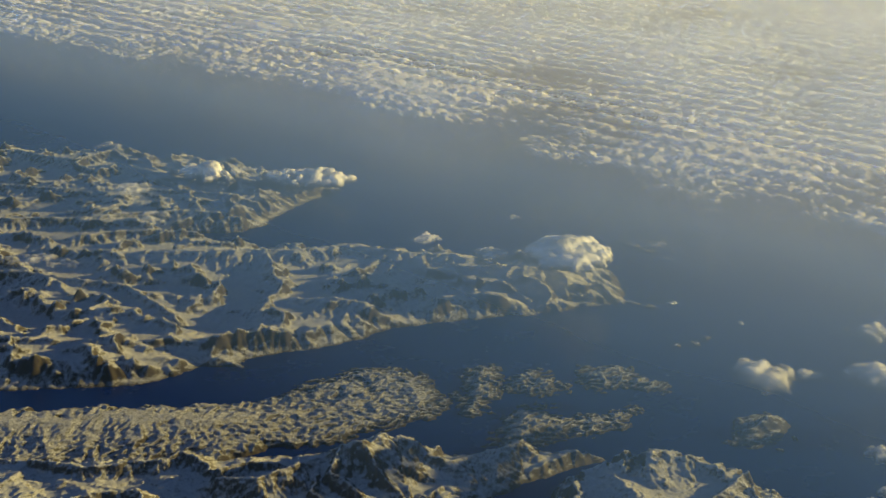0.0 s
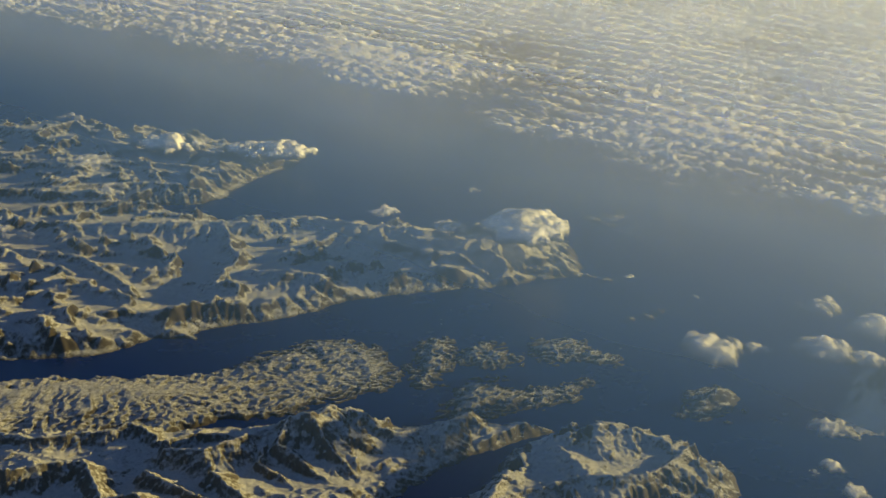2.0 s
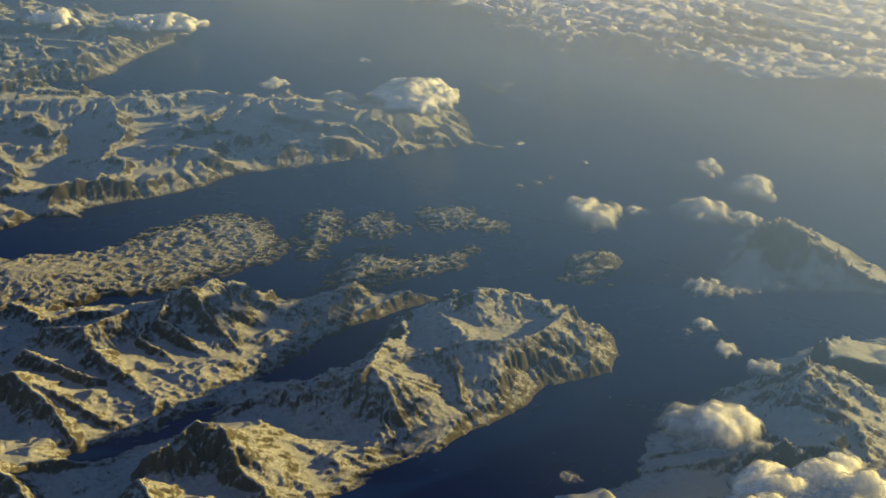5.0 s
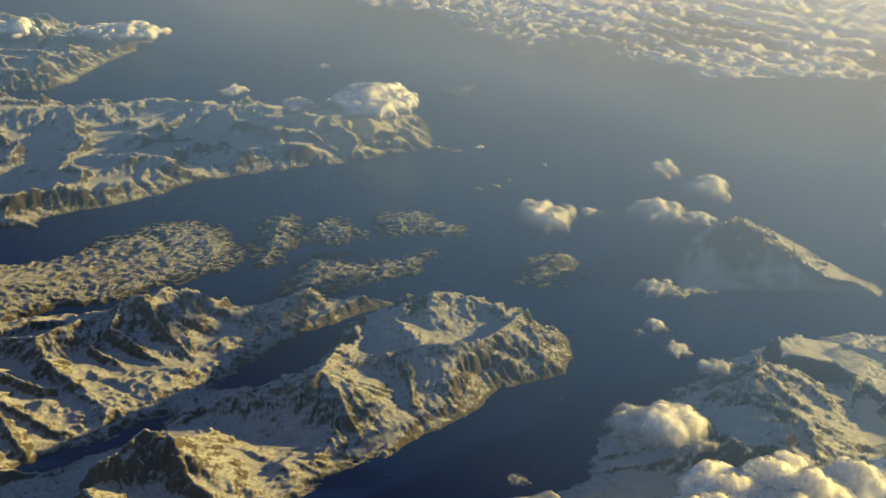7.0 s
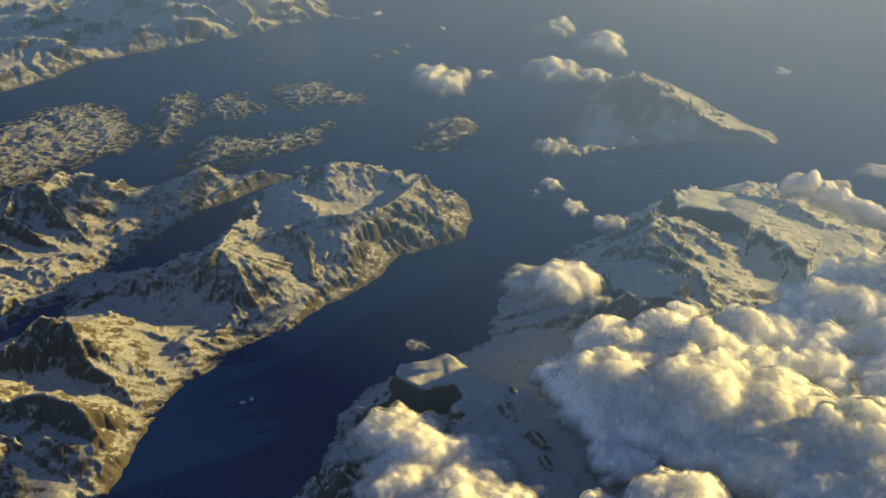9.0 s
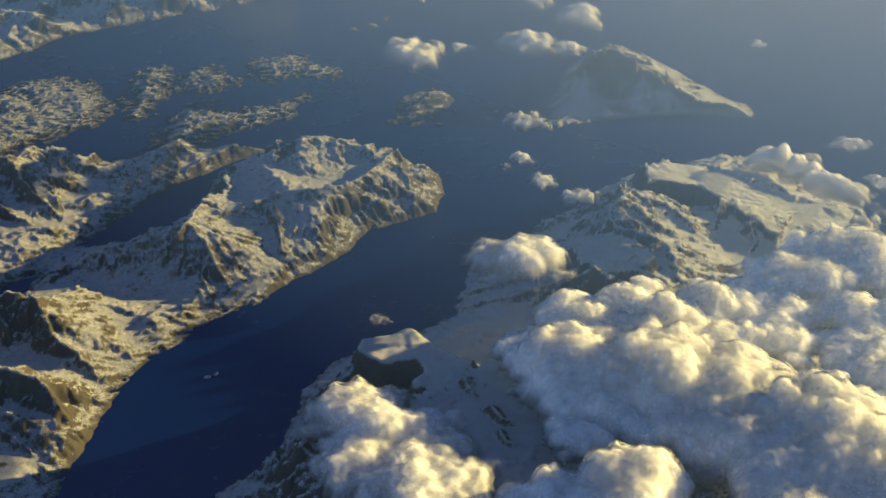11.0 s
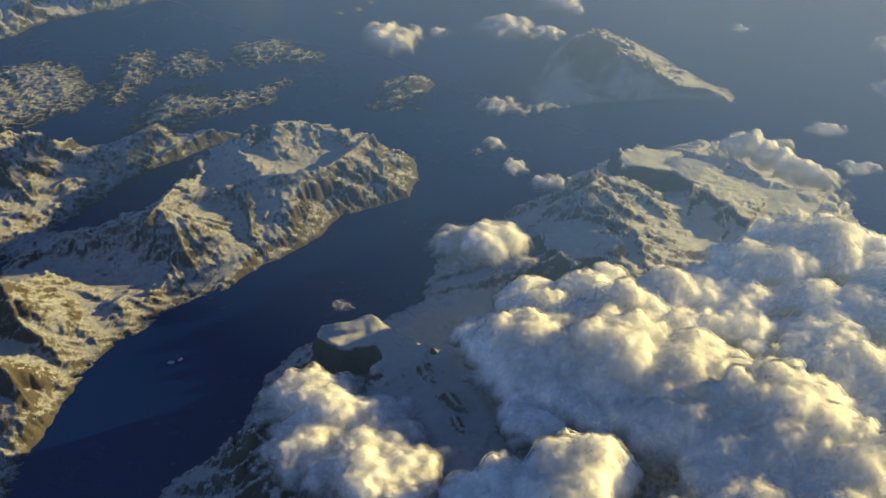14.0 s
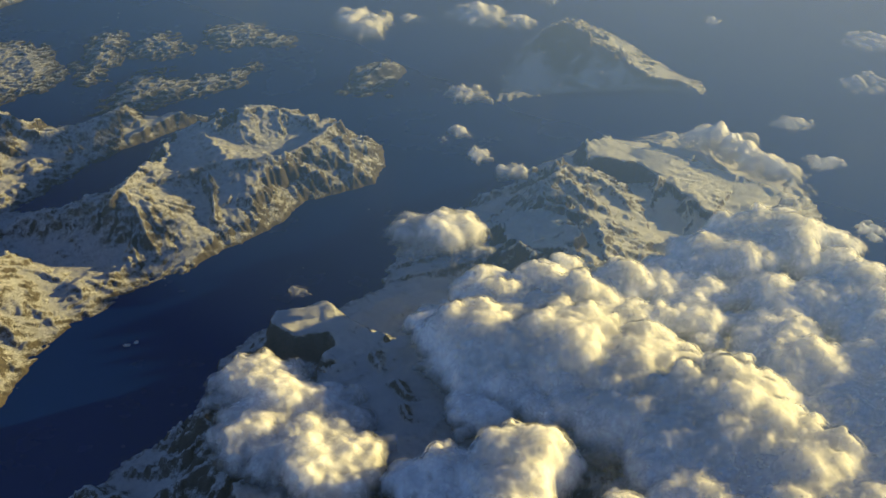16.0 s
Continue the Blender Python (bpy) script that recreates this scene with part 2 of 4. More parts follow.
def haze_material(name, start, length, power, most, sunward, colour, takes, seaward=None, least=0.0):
    """Painted airlight: a sheet's colour stands in for fine aerosol that thickens away from the coast, and towards the
    open sea in the sun's direction.
    """
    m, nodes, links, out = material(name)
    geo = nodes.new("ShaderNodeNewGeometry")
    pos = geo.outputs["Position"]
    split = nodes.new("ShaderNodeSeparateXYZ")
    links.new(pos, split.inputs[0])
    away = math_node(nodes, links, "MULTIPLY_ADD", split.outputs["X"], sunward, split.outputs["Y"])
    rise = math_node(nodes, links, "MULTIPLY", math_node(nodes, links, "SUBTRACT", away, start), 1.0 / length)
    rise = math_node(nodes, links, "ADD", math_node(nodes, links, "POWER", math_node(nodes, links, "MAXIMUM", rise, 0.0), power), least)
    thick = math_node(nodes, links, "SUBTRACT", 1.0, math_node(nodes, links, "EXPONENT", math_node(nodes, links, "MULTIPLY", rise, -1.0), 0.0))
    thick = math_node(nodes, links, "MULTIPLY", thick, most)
    if seaward:  # haze tint cut back over the cloud deck, so the deck keeps its contrast
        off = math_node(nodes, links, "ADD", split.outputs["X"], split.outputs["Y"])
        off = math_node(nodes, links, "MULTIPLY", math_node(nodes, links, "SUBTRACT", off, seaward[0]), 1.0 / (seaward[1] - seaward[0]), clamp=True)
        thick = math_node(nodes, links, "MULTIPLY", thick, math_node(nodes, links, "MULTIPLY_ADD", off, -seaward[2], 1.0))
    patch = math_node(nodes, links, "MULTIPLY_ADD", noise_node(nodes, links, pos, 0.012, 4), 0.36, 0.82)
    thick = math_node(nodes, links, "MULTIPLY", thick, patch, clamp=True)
    # the airlight put into the diffuse colour adds to what passes; takes dims that
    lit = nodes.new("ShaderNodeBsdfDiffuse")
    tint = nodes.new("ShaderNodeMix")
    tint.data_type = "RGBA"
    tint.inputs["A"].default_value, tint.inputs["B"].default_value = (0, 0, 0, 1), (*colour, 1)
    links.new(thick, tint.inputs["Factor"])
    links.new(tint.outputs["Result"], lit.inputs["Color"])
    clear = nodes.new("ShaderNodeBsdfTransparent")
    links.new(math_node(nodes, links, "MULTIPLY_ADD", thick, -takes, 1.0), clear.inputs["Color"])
    whole = nodes.new("ShaderNodeAddShader")
    links.new(clear.outputs["BSDF"], whole.inputs[0])
    links.new(lit.outputs["BSDF"], whole.inputs[1])
    links.new(whole.outputs["Shader"], out.inputs["Surface"])
    return m


# ---------------------------------------------------------------- meshes
def grid_mesh(name, X, Y, Z, keep, mat, cover=None, under=None):
    """A surface over a grid, of those cells that keep marks. under: a second, lower surface that closes it below."""
    ny, nx = X.shape
    cell = keep[:-1, :-1] | keep[1:, :-1] | keep[:-1, 1:] | keep[1:, 1:]
    j, i = np.nonzero(cell)
    at = j * nx + i
    quads = np.stack([at, at + 1, at + nx + 1, at + nx], 1)
    used = np.unique(quads)
    renum = np.zeros(nx * ny, np.int64)
    renum[used] = np.arange(len(used))
    quads = renum[quads]
    co = np.stack([X.ravel()[used], Y.ravel()[used], Z.ravel()[used]], 1)
    fade = None if cover is None else cover.ravel()[used]
    if under is not None:
        low = co.copy()
        low[:, 2] = under.ravel()[used]
        quads = np.concatenate([quads, quads[:, ::-1] + len(co)])
        co = np.concatenate([co, low])
        fade = None if fade is None else np.concatenate([fade, fade])
    me = bpy.data.meshes.new(name)
    me.vertices.add(len(co))
    me.vertices.foreach_set("co", co.astype(np.float32).ravel())
    me.loops.add(quads.size)
    me.loops.foreach_set("vertex_index", quads.astype(np.int32).ravel())
    me.polygons.add(len(quads))
    me.polygons.foreach_set("loop_start", np.arange(0, quads.size, 4, dtype=np.int32))
    me.polygons.foreach_set("use_smooth", np.ones(len(quads), bool))
    me.update(calc_edges=True)
    me.materials.append(mat)
    if fade is not None:
        layer = me.attributes.new("cover", "FLOAT", "POINT")
        layer.data.foreach_set("value", fade.astype(np.float32))
    return me


def land(name, label, category, box, step, coast, ridges, more=(), base=1.0, rough=1.0, cut=(), slope=0.66, bank=0.85, mat=None, seed=1, gully=1.0, bays=1.2, reach=15.0, knobs=0.8, grow=0.0, warp=1.1, rain=8, hills=0.0, hill_size=18.0, lee=1.0, calm=(), caps=()):
    """A piece of land: its coast, its crests as lines of (x, y, z), each alone or with its own slope, and the height of the country between them."""
    xs, ys = np.arange(box[0], box[2], step), np.arange(box[1], box[3], step)
    X, Y = np.meshgrid(xs, ys)
    d = to_outline(X, Y, coast)
    for hole in cut:
        d = np.minimum(d, -to_outline(X, Y, hole))
    d = d + grow + bays * fbm(X * 0.16, Y * 0.16, seed, 4) + 0.35 * bays * fbm(X * 0.7, Y * 0.7, seed + 5, 3)
    quiet = np.zeros_like(X)
    for cx, cy, r in calm:  # snowfields that lie smooth
        quiet = np.maximum(quiet, 1 - smooth(0.7 * r, r, np.hypot(X - cx, Y - cy)))
    cutting = gully * (1 - quiet)
    wx = X + (1 - quiet) * (warp * fbm(X * 0.15, Y * 0.15, seed + 11, 3) + 0.45 * fbm(X * 0.6, Y * 0.6, seed + 13, 3))
    wy = Y + (1 - quiet) * (warp * fbm(X * 0.15, Y * 0.15, seed + 12, 3) + 0.45 * fbm(X * 0.6, Y * 0.6, seed + 14, 3))
    Z = base * smooth(0, 6, d) * (0.6 + 0.9 * np.clip(0.5 + fbm(X * 0.09, Y * 0.09, seed + 3, 3), 0, 1))
    if hills:
        Z = Z + hills * smooth(0, 5, d) * ridged(wx / hill_size, wy / hill_size, seed + 61, 4, 0.5) ** 1.5
    run, drop = X * 0.8 + Y * 0.3, Y * 0.8 - X * 0.3
    for k, line in enumerate([*ridges, *more]):
        steep, line = line if isinstance(line, tuple) else (slope, line)
        lx, ly = [p[0] for p in line], [p[1] for p in line]
        i0, i1 = np.searchsorted(xs, (min(lx) - reach, max(lx) + reach))
        j0, j1 = np.searchsorted(ys, (min(ly) - reach, max(ly) + reach))
        if i0 >= i1 or j0 >= j1:
            continue
        part_x, part_y = wx[j0:j1, i0:i1], wy[j0:j1, i0:i1]
        dist, high, along, side, lean = to_line(part_x, part_y, line)
        cut_here = cutting[j0:j1, i0:i1]
        spur = ridged(along * 0.26 + side * 7.3 + k, dist * 0.06 + side * 3.1, seed + 41 + k, 3)
        fine = ridged(along * 0.9 + side * 3.7 + k, dist * 0.16 + side * 1.1, seed + 51 + k, 2)
        fall = steep * dist * (1.18 - 0.42 * spur * cut_here) * (1.05 - 0.40 * lee * lean) + 0.22 * cut_here * smooth(0.3, 3.0, dist) * (0.6 - fine)
        wins = high - fall > Z[j0:j1, i0:i1]
        run[j0:j1, i0:i1] = np.where(wins, along + 9.7 * k + 40 * side, run[j0:j1, i0:i1])
        drop[j0:j1, i0:i1] = np.where(wins, dist, drop[j0:j1, i0:i1])
        Z[j0:j1, i0:i1] = soft_max(Z[j0:j1, i0:i1], high - fall, 0.35)
    for edge, corner, tilt, peak, across, fall in caps:  # a tilted snow cap, broken along a crest, with cliffs round it
        top = corner[2] + tilt[0] * (X - corner[0]) + tilt[1] * (Y - corner[1])
        top = top - fall * np.maximum((X - peak[0]) * across[0] + (Y - peak[1]) * across[1], 0)
        out = np.maximum(-to_outline(X, Y, edge) + 0.3 * fbm(X * 0.5, Y * 0.5, seed + 2, 3), 0)
        Z = soft_max(Z, top - 2.4 * out + 0.30 * fbm(X * 0.22, Y * 0.22, seed + 4, 4), 0.12)
    height = np.clip(Z / 5.0, 0, 1.2)
    plain = Z.copy()
    Z = Z + rough * (0.15 + height) * (0.42 * (ridged(wx * 0.21, wy * 0.21, seed + 71, 6, 0.52) - 0.42))
    steps = run + 0.5 * fbm(X * 0.5, Y * 0.5, seed + 17, 2)
    Z = Z + rough * 0.12 * (0.25 + height) * (ridged(steps * 0.75, drop * 0.20, seed + 91, 3) - 0.4)
    Z = Z + rough * 0.05 * (0.25 + height) * (ridged(steps * 2.1, drop * 0.5, seed + 95, 2) - 0.4)
    low = 1 - smooth(0.8, 2.6, Z)
    Z = Z + knobs * low * (0.8 * (ridged(wx * 0.34 + wy * 0.12, wy * 0.55 - wx * 0.2, seed + 81, 5, 0.6) - 0.40))
    Z = Z + 0.85 * quiet * (plain - Z)
    rim = np.where(d > 0, d * bank * (0.55 + 0.9 * np.clip(0.5 + fbm(X * 0.25, Y * 0.25, seed + 7, 3), 0, 1)), d * 0.6)
    Z = -soft_max(-Z - 0.02, -rim * (1 + 3 * quiet), 0.35)
    if rain:
        Z = Z + (1 - quiet) * (erode(Z, step, seed, rounds=rain) - Z)
        Z = Z + 0.13 * rough * (1 - quiet) * smooth(0.2, 1.5, Z) * (0.3 + height) * (ridged(wx * 0.75, wy * 0.75, seed + 33, 3, 0.6) - 0.4)
        steep = smooth(0.35, 0.9, np.hypot(*np.gradient(Z, step)))
        Z = Z + rough * (1 - quiet) * steep * smooth(0.1, 0.8, Z) * (0.42 * (ridged(X * 1.1 + Y * 0.35, Y * 0.75, seed + 35, 4, 0.65) - 0.42) + 0.10 * fbm(X * 2.6, Y * 2.2, seed + 36, 2))
    me = grid_mesh(name, X, Y, Z, Z > -0.05, mat or SNOWY)
    return tagged(new(name, me), label, category, kind="structure")


# ---------------------------------------------------------------- sea and haze
def sheet(name, size, z, mat, cells=8):
    bm = bmesh.new()
    bmesh.ops.create_grid(bm, x_segments=cells, y_segments=cells, size=size)
    me = bpy.data.meshes.new(name)
    bm.to_mesh(me)
    bm.free()
    me.materials.append(mat)
    ob = new(name, me)
    ob.location = (0, 0, z)
    return ob


tagged(sheet("water", 4900.0, 0.0, water_material()), "dark blue open sea and calm fjord water", "sea", kind="structure")
# blue airlight as sheet colour, faint even nearby, softens the dark shadows
low_haze_tint = haze_material("sea_haze_tint", 158.0, 150.0, 1.2, 1.0, 1.05, (0.20, 0.40, 0.92), 0.60, (350.0, 455.0, 0.50), 0.045)
high_haze_tint = haze_material("high_haze_tint", 225.0, 400.0, 1.4, 0.9, 1.25, (1.0, 0.98, 0.78), 0.3)
tagged(sheet("haze_tint_layer", 4900.0, 19.0, low_haze_tint), "sheet tinted as thin grey-blue sea haze, thicker with distance", "haze", kind="structure")
tagged(sheet("haze_tint_veil", 4900.0, 24.0, high_haze_tint), "sheet tinted as pale high haze over the far cloud deck", "haze", kind="structure")

# ---------------------------------------------------------------- land
land("mountain_peninsula", "snow-covered rocky peninsula between two dark fjords", "mountains", (-90, 100, 58, 236), 0.22,
     [(-2, 118), (1.0, 137.4), (3.5, 145.6), (5.9, 153.7), (9.5, 161.3), (15.7, 167.9), (21.1, 172.8), (25, 173.9), (29.3, 179.2), (34.4, 183.2), (38, 186.8), (42, 192.1), (45.6, 193.6), (52.4, 196.2), (54, 201.7), (54, 209),
      (48, 216), (40, 220), (31, 221), (25, 216.5), (18, 210.5), (15.6, 203), (13, 198.5), (7.9, 195.5), (4.6, 193.9), (-0.7, 195), (3.6, 200.2), (6.8, 205.3), (9.4, 208.7), (13.8, 213), (17.4, 215.5), (23, 219.9), (27, 222.5),
      (18, 225), (10, 226), (3, 223), (-6, 224.5), (-14, 223.5), (-28, 221), (-40, 220), (-60, 218), (-110, 214), (-110, 90), (-10, 90)],
     [
      # the outer ridge: its rim, the bowl behind, its back and its spurs
      (0.62, [(17.4, 197.1, 5.2), (19.8, 192.6, 5.0), (23.9, 193.5, 5.1), (27.3, 195.4, 5.3), (30.7, 195.7, 5.8), (34.0, 195.2, 5.8), (39.4, 198.4, 5.2), (43.2, 201.7, 5.2), (46.6, 207.9, 4.9), (49.6, 209.9, 5.2)]),
      (0.34, [(29.7, 211.4, 7.0), (33.6, 210.7, 6.5), (39.0, 211.6, 6.0), (42.4, 210.0, 5.5), (44.0, 208.1, 5.0), (47.6, 211.5, 4.4)]),
      (0.3, [(24.6, 208.9, 4.6), (26.7, 206.8, 5.0), (28.5, 201.3, 5.1), (30.7, 195.9, 5.5)]),
      (0.3, [(29.7, 211.4, 7.0), (27.4, 210.5, 5.6), (22.8, 209.6, 4.4), (18.7, 201.9, 4.6), (17.4, 197.1, 5.2)]),
      (0.85, [(49.6, 209.5, 5.2), (47.9, 204.0, 4.2), (49.2, 198.0, 2.2), (52.0, 196.6, 0.3)]),
      (0.8, [(49.6, 209.5, 5.2), (51.8, 206.7, 3.6), (52.6, 202.8, 1.5)]),
      (0.85, [(34.0, 195.2, 5.8), (35.5, 193.5, 4.2), (38.7, 192.8, 0.5)]),
      (0.85, [(27.2, 192.8, 5.2), (29.0, 184.4, 2.6), (32.7, 182.6, 0.3)]),
      (0.85, [(30.7, 195.2, 5.6), (32.4, 191.4, 3.2), (36.7, 189.6, 0.5)]),
      (0.8, [(43.3, 202.1, 5.0), (43.1, 197.8, 2.8), (44.4, 194.4, 0.6)]),
      (0.85, [(14.1, 184.9, 6.3), (15.3, 186.3, 6.8), (17.2, 184.1, 5.6), (19.3, 179.2, 3.6), (21.3, 176.4, 1.0)]),
      (0.85, [(17.2, 184.1, 5.6), (21.7, 181.1, 3.2), (25.4, 179.7, 0.5)]),
      (0.5, [(15.3, 186.3, 6.8), (16.5, 192.8, 5.6), (17.6, 196.0, 5.3)]),
      (0.55, [(-0.3, 184.9, 3.0), (2.9, 185.9, 4.0), (6.9, 185.9, 4.6), (10.9, 186.7, 5.6), (14.1, 186.4, 6.4)]),
      (0.85, [(18.3, 182.4, 4.6), (17.2, 178.1, 2.6), (18.2, 173.7, 0.6)]),
      # the dark peak and the country near the head of the fjord
      (0.42, [(-4.5, 171.3, 5.0), (-1.0, 173.3, 4.4), (4.8, 172.8, 2.4), (9.9, 171.3, 1.5), (14.7, 169.9, 0.4)]),
      (0.7, [(-1.0, 173.3, 4.4), (3.6, 165.6, 2.6), (7.8, 163.4, 1.0), (9.6, 160.2, 0.3)]),
      (0.95, [(-13.1, 165.3, 5.2), (-10.3, 167.1, 6.4), (-7.6, 169.6, 7.6), (-3.9, 168.4, 7.4), (-2.6, 166.6, 6.4)]),
      (0.95, [(-3.0, 167.8, 5.7), (-1.2, 164.2, 3.9), (1.7, 160.9, 3.2), (3.8, 157.8, 1.6)]),
      (0.9, [(-8.0, 171.7, 6.0), (-9.2, 166.3, 3.4), (-6.1, 161.3, 2.0)]),
      (0.95, [(-13.9, 160.1, 5.2), (-10.3, 153.3, 5.6), (-6.2, 153.6, 6.4), (-2.2, 151.8, 6.0), (1.2, 148.9, 5.0), (2.6, 147.7, 2.4)]),
      (0.95, [(-6.5, 154.6, 5.2), (-8.8, 148.6, 3.4), (-9.4, 142.1, 2.6)]),
      (0.8, [(-2.4, 152.7, 4.8), (2.0, 153.5, 2.2), (5.0, 151.9, 0.5)]),
      (0.9, [(1.1, 149.5, 4.2), (-0.0, 144.5, 3.0), (2.5, 142.1, 1.2)]),
      (0.9, [(-6.0, 147.6, 4.2), (-2.6, 145.7, 4.0), (-0.0, 143.1, 2.4)]),
      (0.92, [(-7.3, 178.8, 2.5), (-5.4, 181.9, 3.2), (-1.4, 184.5, 3)]),
      (0.92, [(-35.8, 164.1, 4.5), (-33.1, 165.1, 5.4), (-29.6, 161.8, 4.3), (-26.8, 158.6, 2.8)]),
      (0.92, [(-29.8, 167.2, 3.4), (-25.5, 167.7, 3.4), (-20.8, 168.5, 2.0), (-19.1, 170.3, 1.5)]),
      (0.8, [(-14, 160, 4.6), (-13, 150, 4.8), (-11, 138, 4.6), (-10, 120, 4.6)]),
      (0.8, [(-13, 150, 4.8), (-5, 145, 3.1), (1, 141, 0.8)]),
      # the inner massif
      (0.75, [(-18.5, 210.0, 5.0), (-14.9, 210.8, 7.2), (-11.4, 211.0, 7.8), (-9.9, 210.7, 6.4)]),
      (0.5, [(-11.2, 212.1, 6.8), (-8.2, 217.0, 7.0), (-4.8, 216.8, 5.6), (-1.3, 214.2, 4.1), (1.7, 213.7, 3.6), (5.1, 216.3, 3.1), (7.8, 214.8, 3.1), (9.6, 217.7, 3.6), (12.7, 221.3, 3.7), (15.8, 219.7, 2.2), (18.5, 220.3, 1.2), (23.1, 222.6, 0.3)]),
      (0.85, [(-14.9, 210.8, 7.2), (-16.3, 206.3, 5.2), (-10.3, 201.1, 2.6), (-5.4, 198.8, 1.0)]),
      (0.85, [(-11.5, 211.5, 7.6), (-9.6, 206.4, 5.6), (-6.3, 203.9, 3.2), (-2.6, 200.2, 0.5)]),
      (0.85, [(-4.8, 216.8, 5.6), (-4.3, 212.4, 4.2), (0.0, 209.2, 2.0), (1.8, 204.2, 0.5)]),
      (0.85, [(9.6, 217.7, 3.6), (12.2, 215.1, 2.1), (14.7, 214.1, 0.4)]),
      (0.85, [(5.1, 216.3, 3.1), (6.9, 211.5, 1.8), (9.4, 208.9, 0.4)]),
      (0.85, [(-18.5, 210.0, 5.0), (-18.6, 202.3, 3.6), (-14.3, 199.2, 2.0), (-10.7, 193.9, 0.8)]),
      (0.7, [(-33.6, 204.8, 4), (-27.5, 202.9, 5), (-22.1, 206.9, 5.4), (-18.5, 210, 5.2)]),
      (0.92, [(-39.5, 187.5, 4.5), (-34.9, 188.4, 5.4), (-30.8, 183.2, 4.5), (-26.4, 178.5, 2.8), (-24, 176, 1.0)]),
      (0.92, [(-31.5, 187.3, 4.0), (-27.9, 184.7, 3.6), (-24, 182.8, 2.5), (-20.1, 180.9, 1.2)]),
      (0.92, [(-35.2, 198, 3.9), (-30.6, 193.9, 3.6), (-23.1, 190.8, 2.7)]),
      (0.92, [(-25, 197.3, 4.5), (-20.5, 192.1, 3.4), (-16.4, 189.8, 1.8), (-11, 183.9, 0.8)]),
      (0.8, [(-43.5, 212.7, 3.2), (-40.6, 215, 3.6), (-36.1, 211.7, 3.2)]),
      (0.8, [(-33.8, 208.9, 3.6), (-29.6, 211.8, 3.6), (-25.6, 212.5, 3)]),
      (0.92, [(-70, 190, 4.5), (-55, 196, 4.5), (-45, 200, 4.5), (-39.5, 187.5, 4.5)]),
      (0.92, [(-60, 178, 4.5), (-45, 172, 4.5), (-36, 165, 4.5)]),
      (0.8, [(-68, 214, 2.5), (-55, 210, 3), (-43.5, 212.7, 3.2)])],
     base=0.9, cut=[[(-24.2, 174), (-19.5, 178.6), (-13.6, 180.2), (-9.4, 185.8), (-6.3, 186.7), (-7.4, 181), (-14, 177.5), (-21, 172.8)]], seed=3, hills=1.1, hill_size=10.0, warp=0.7, rain=5, bays=0.9)

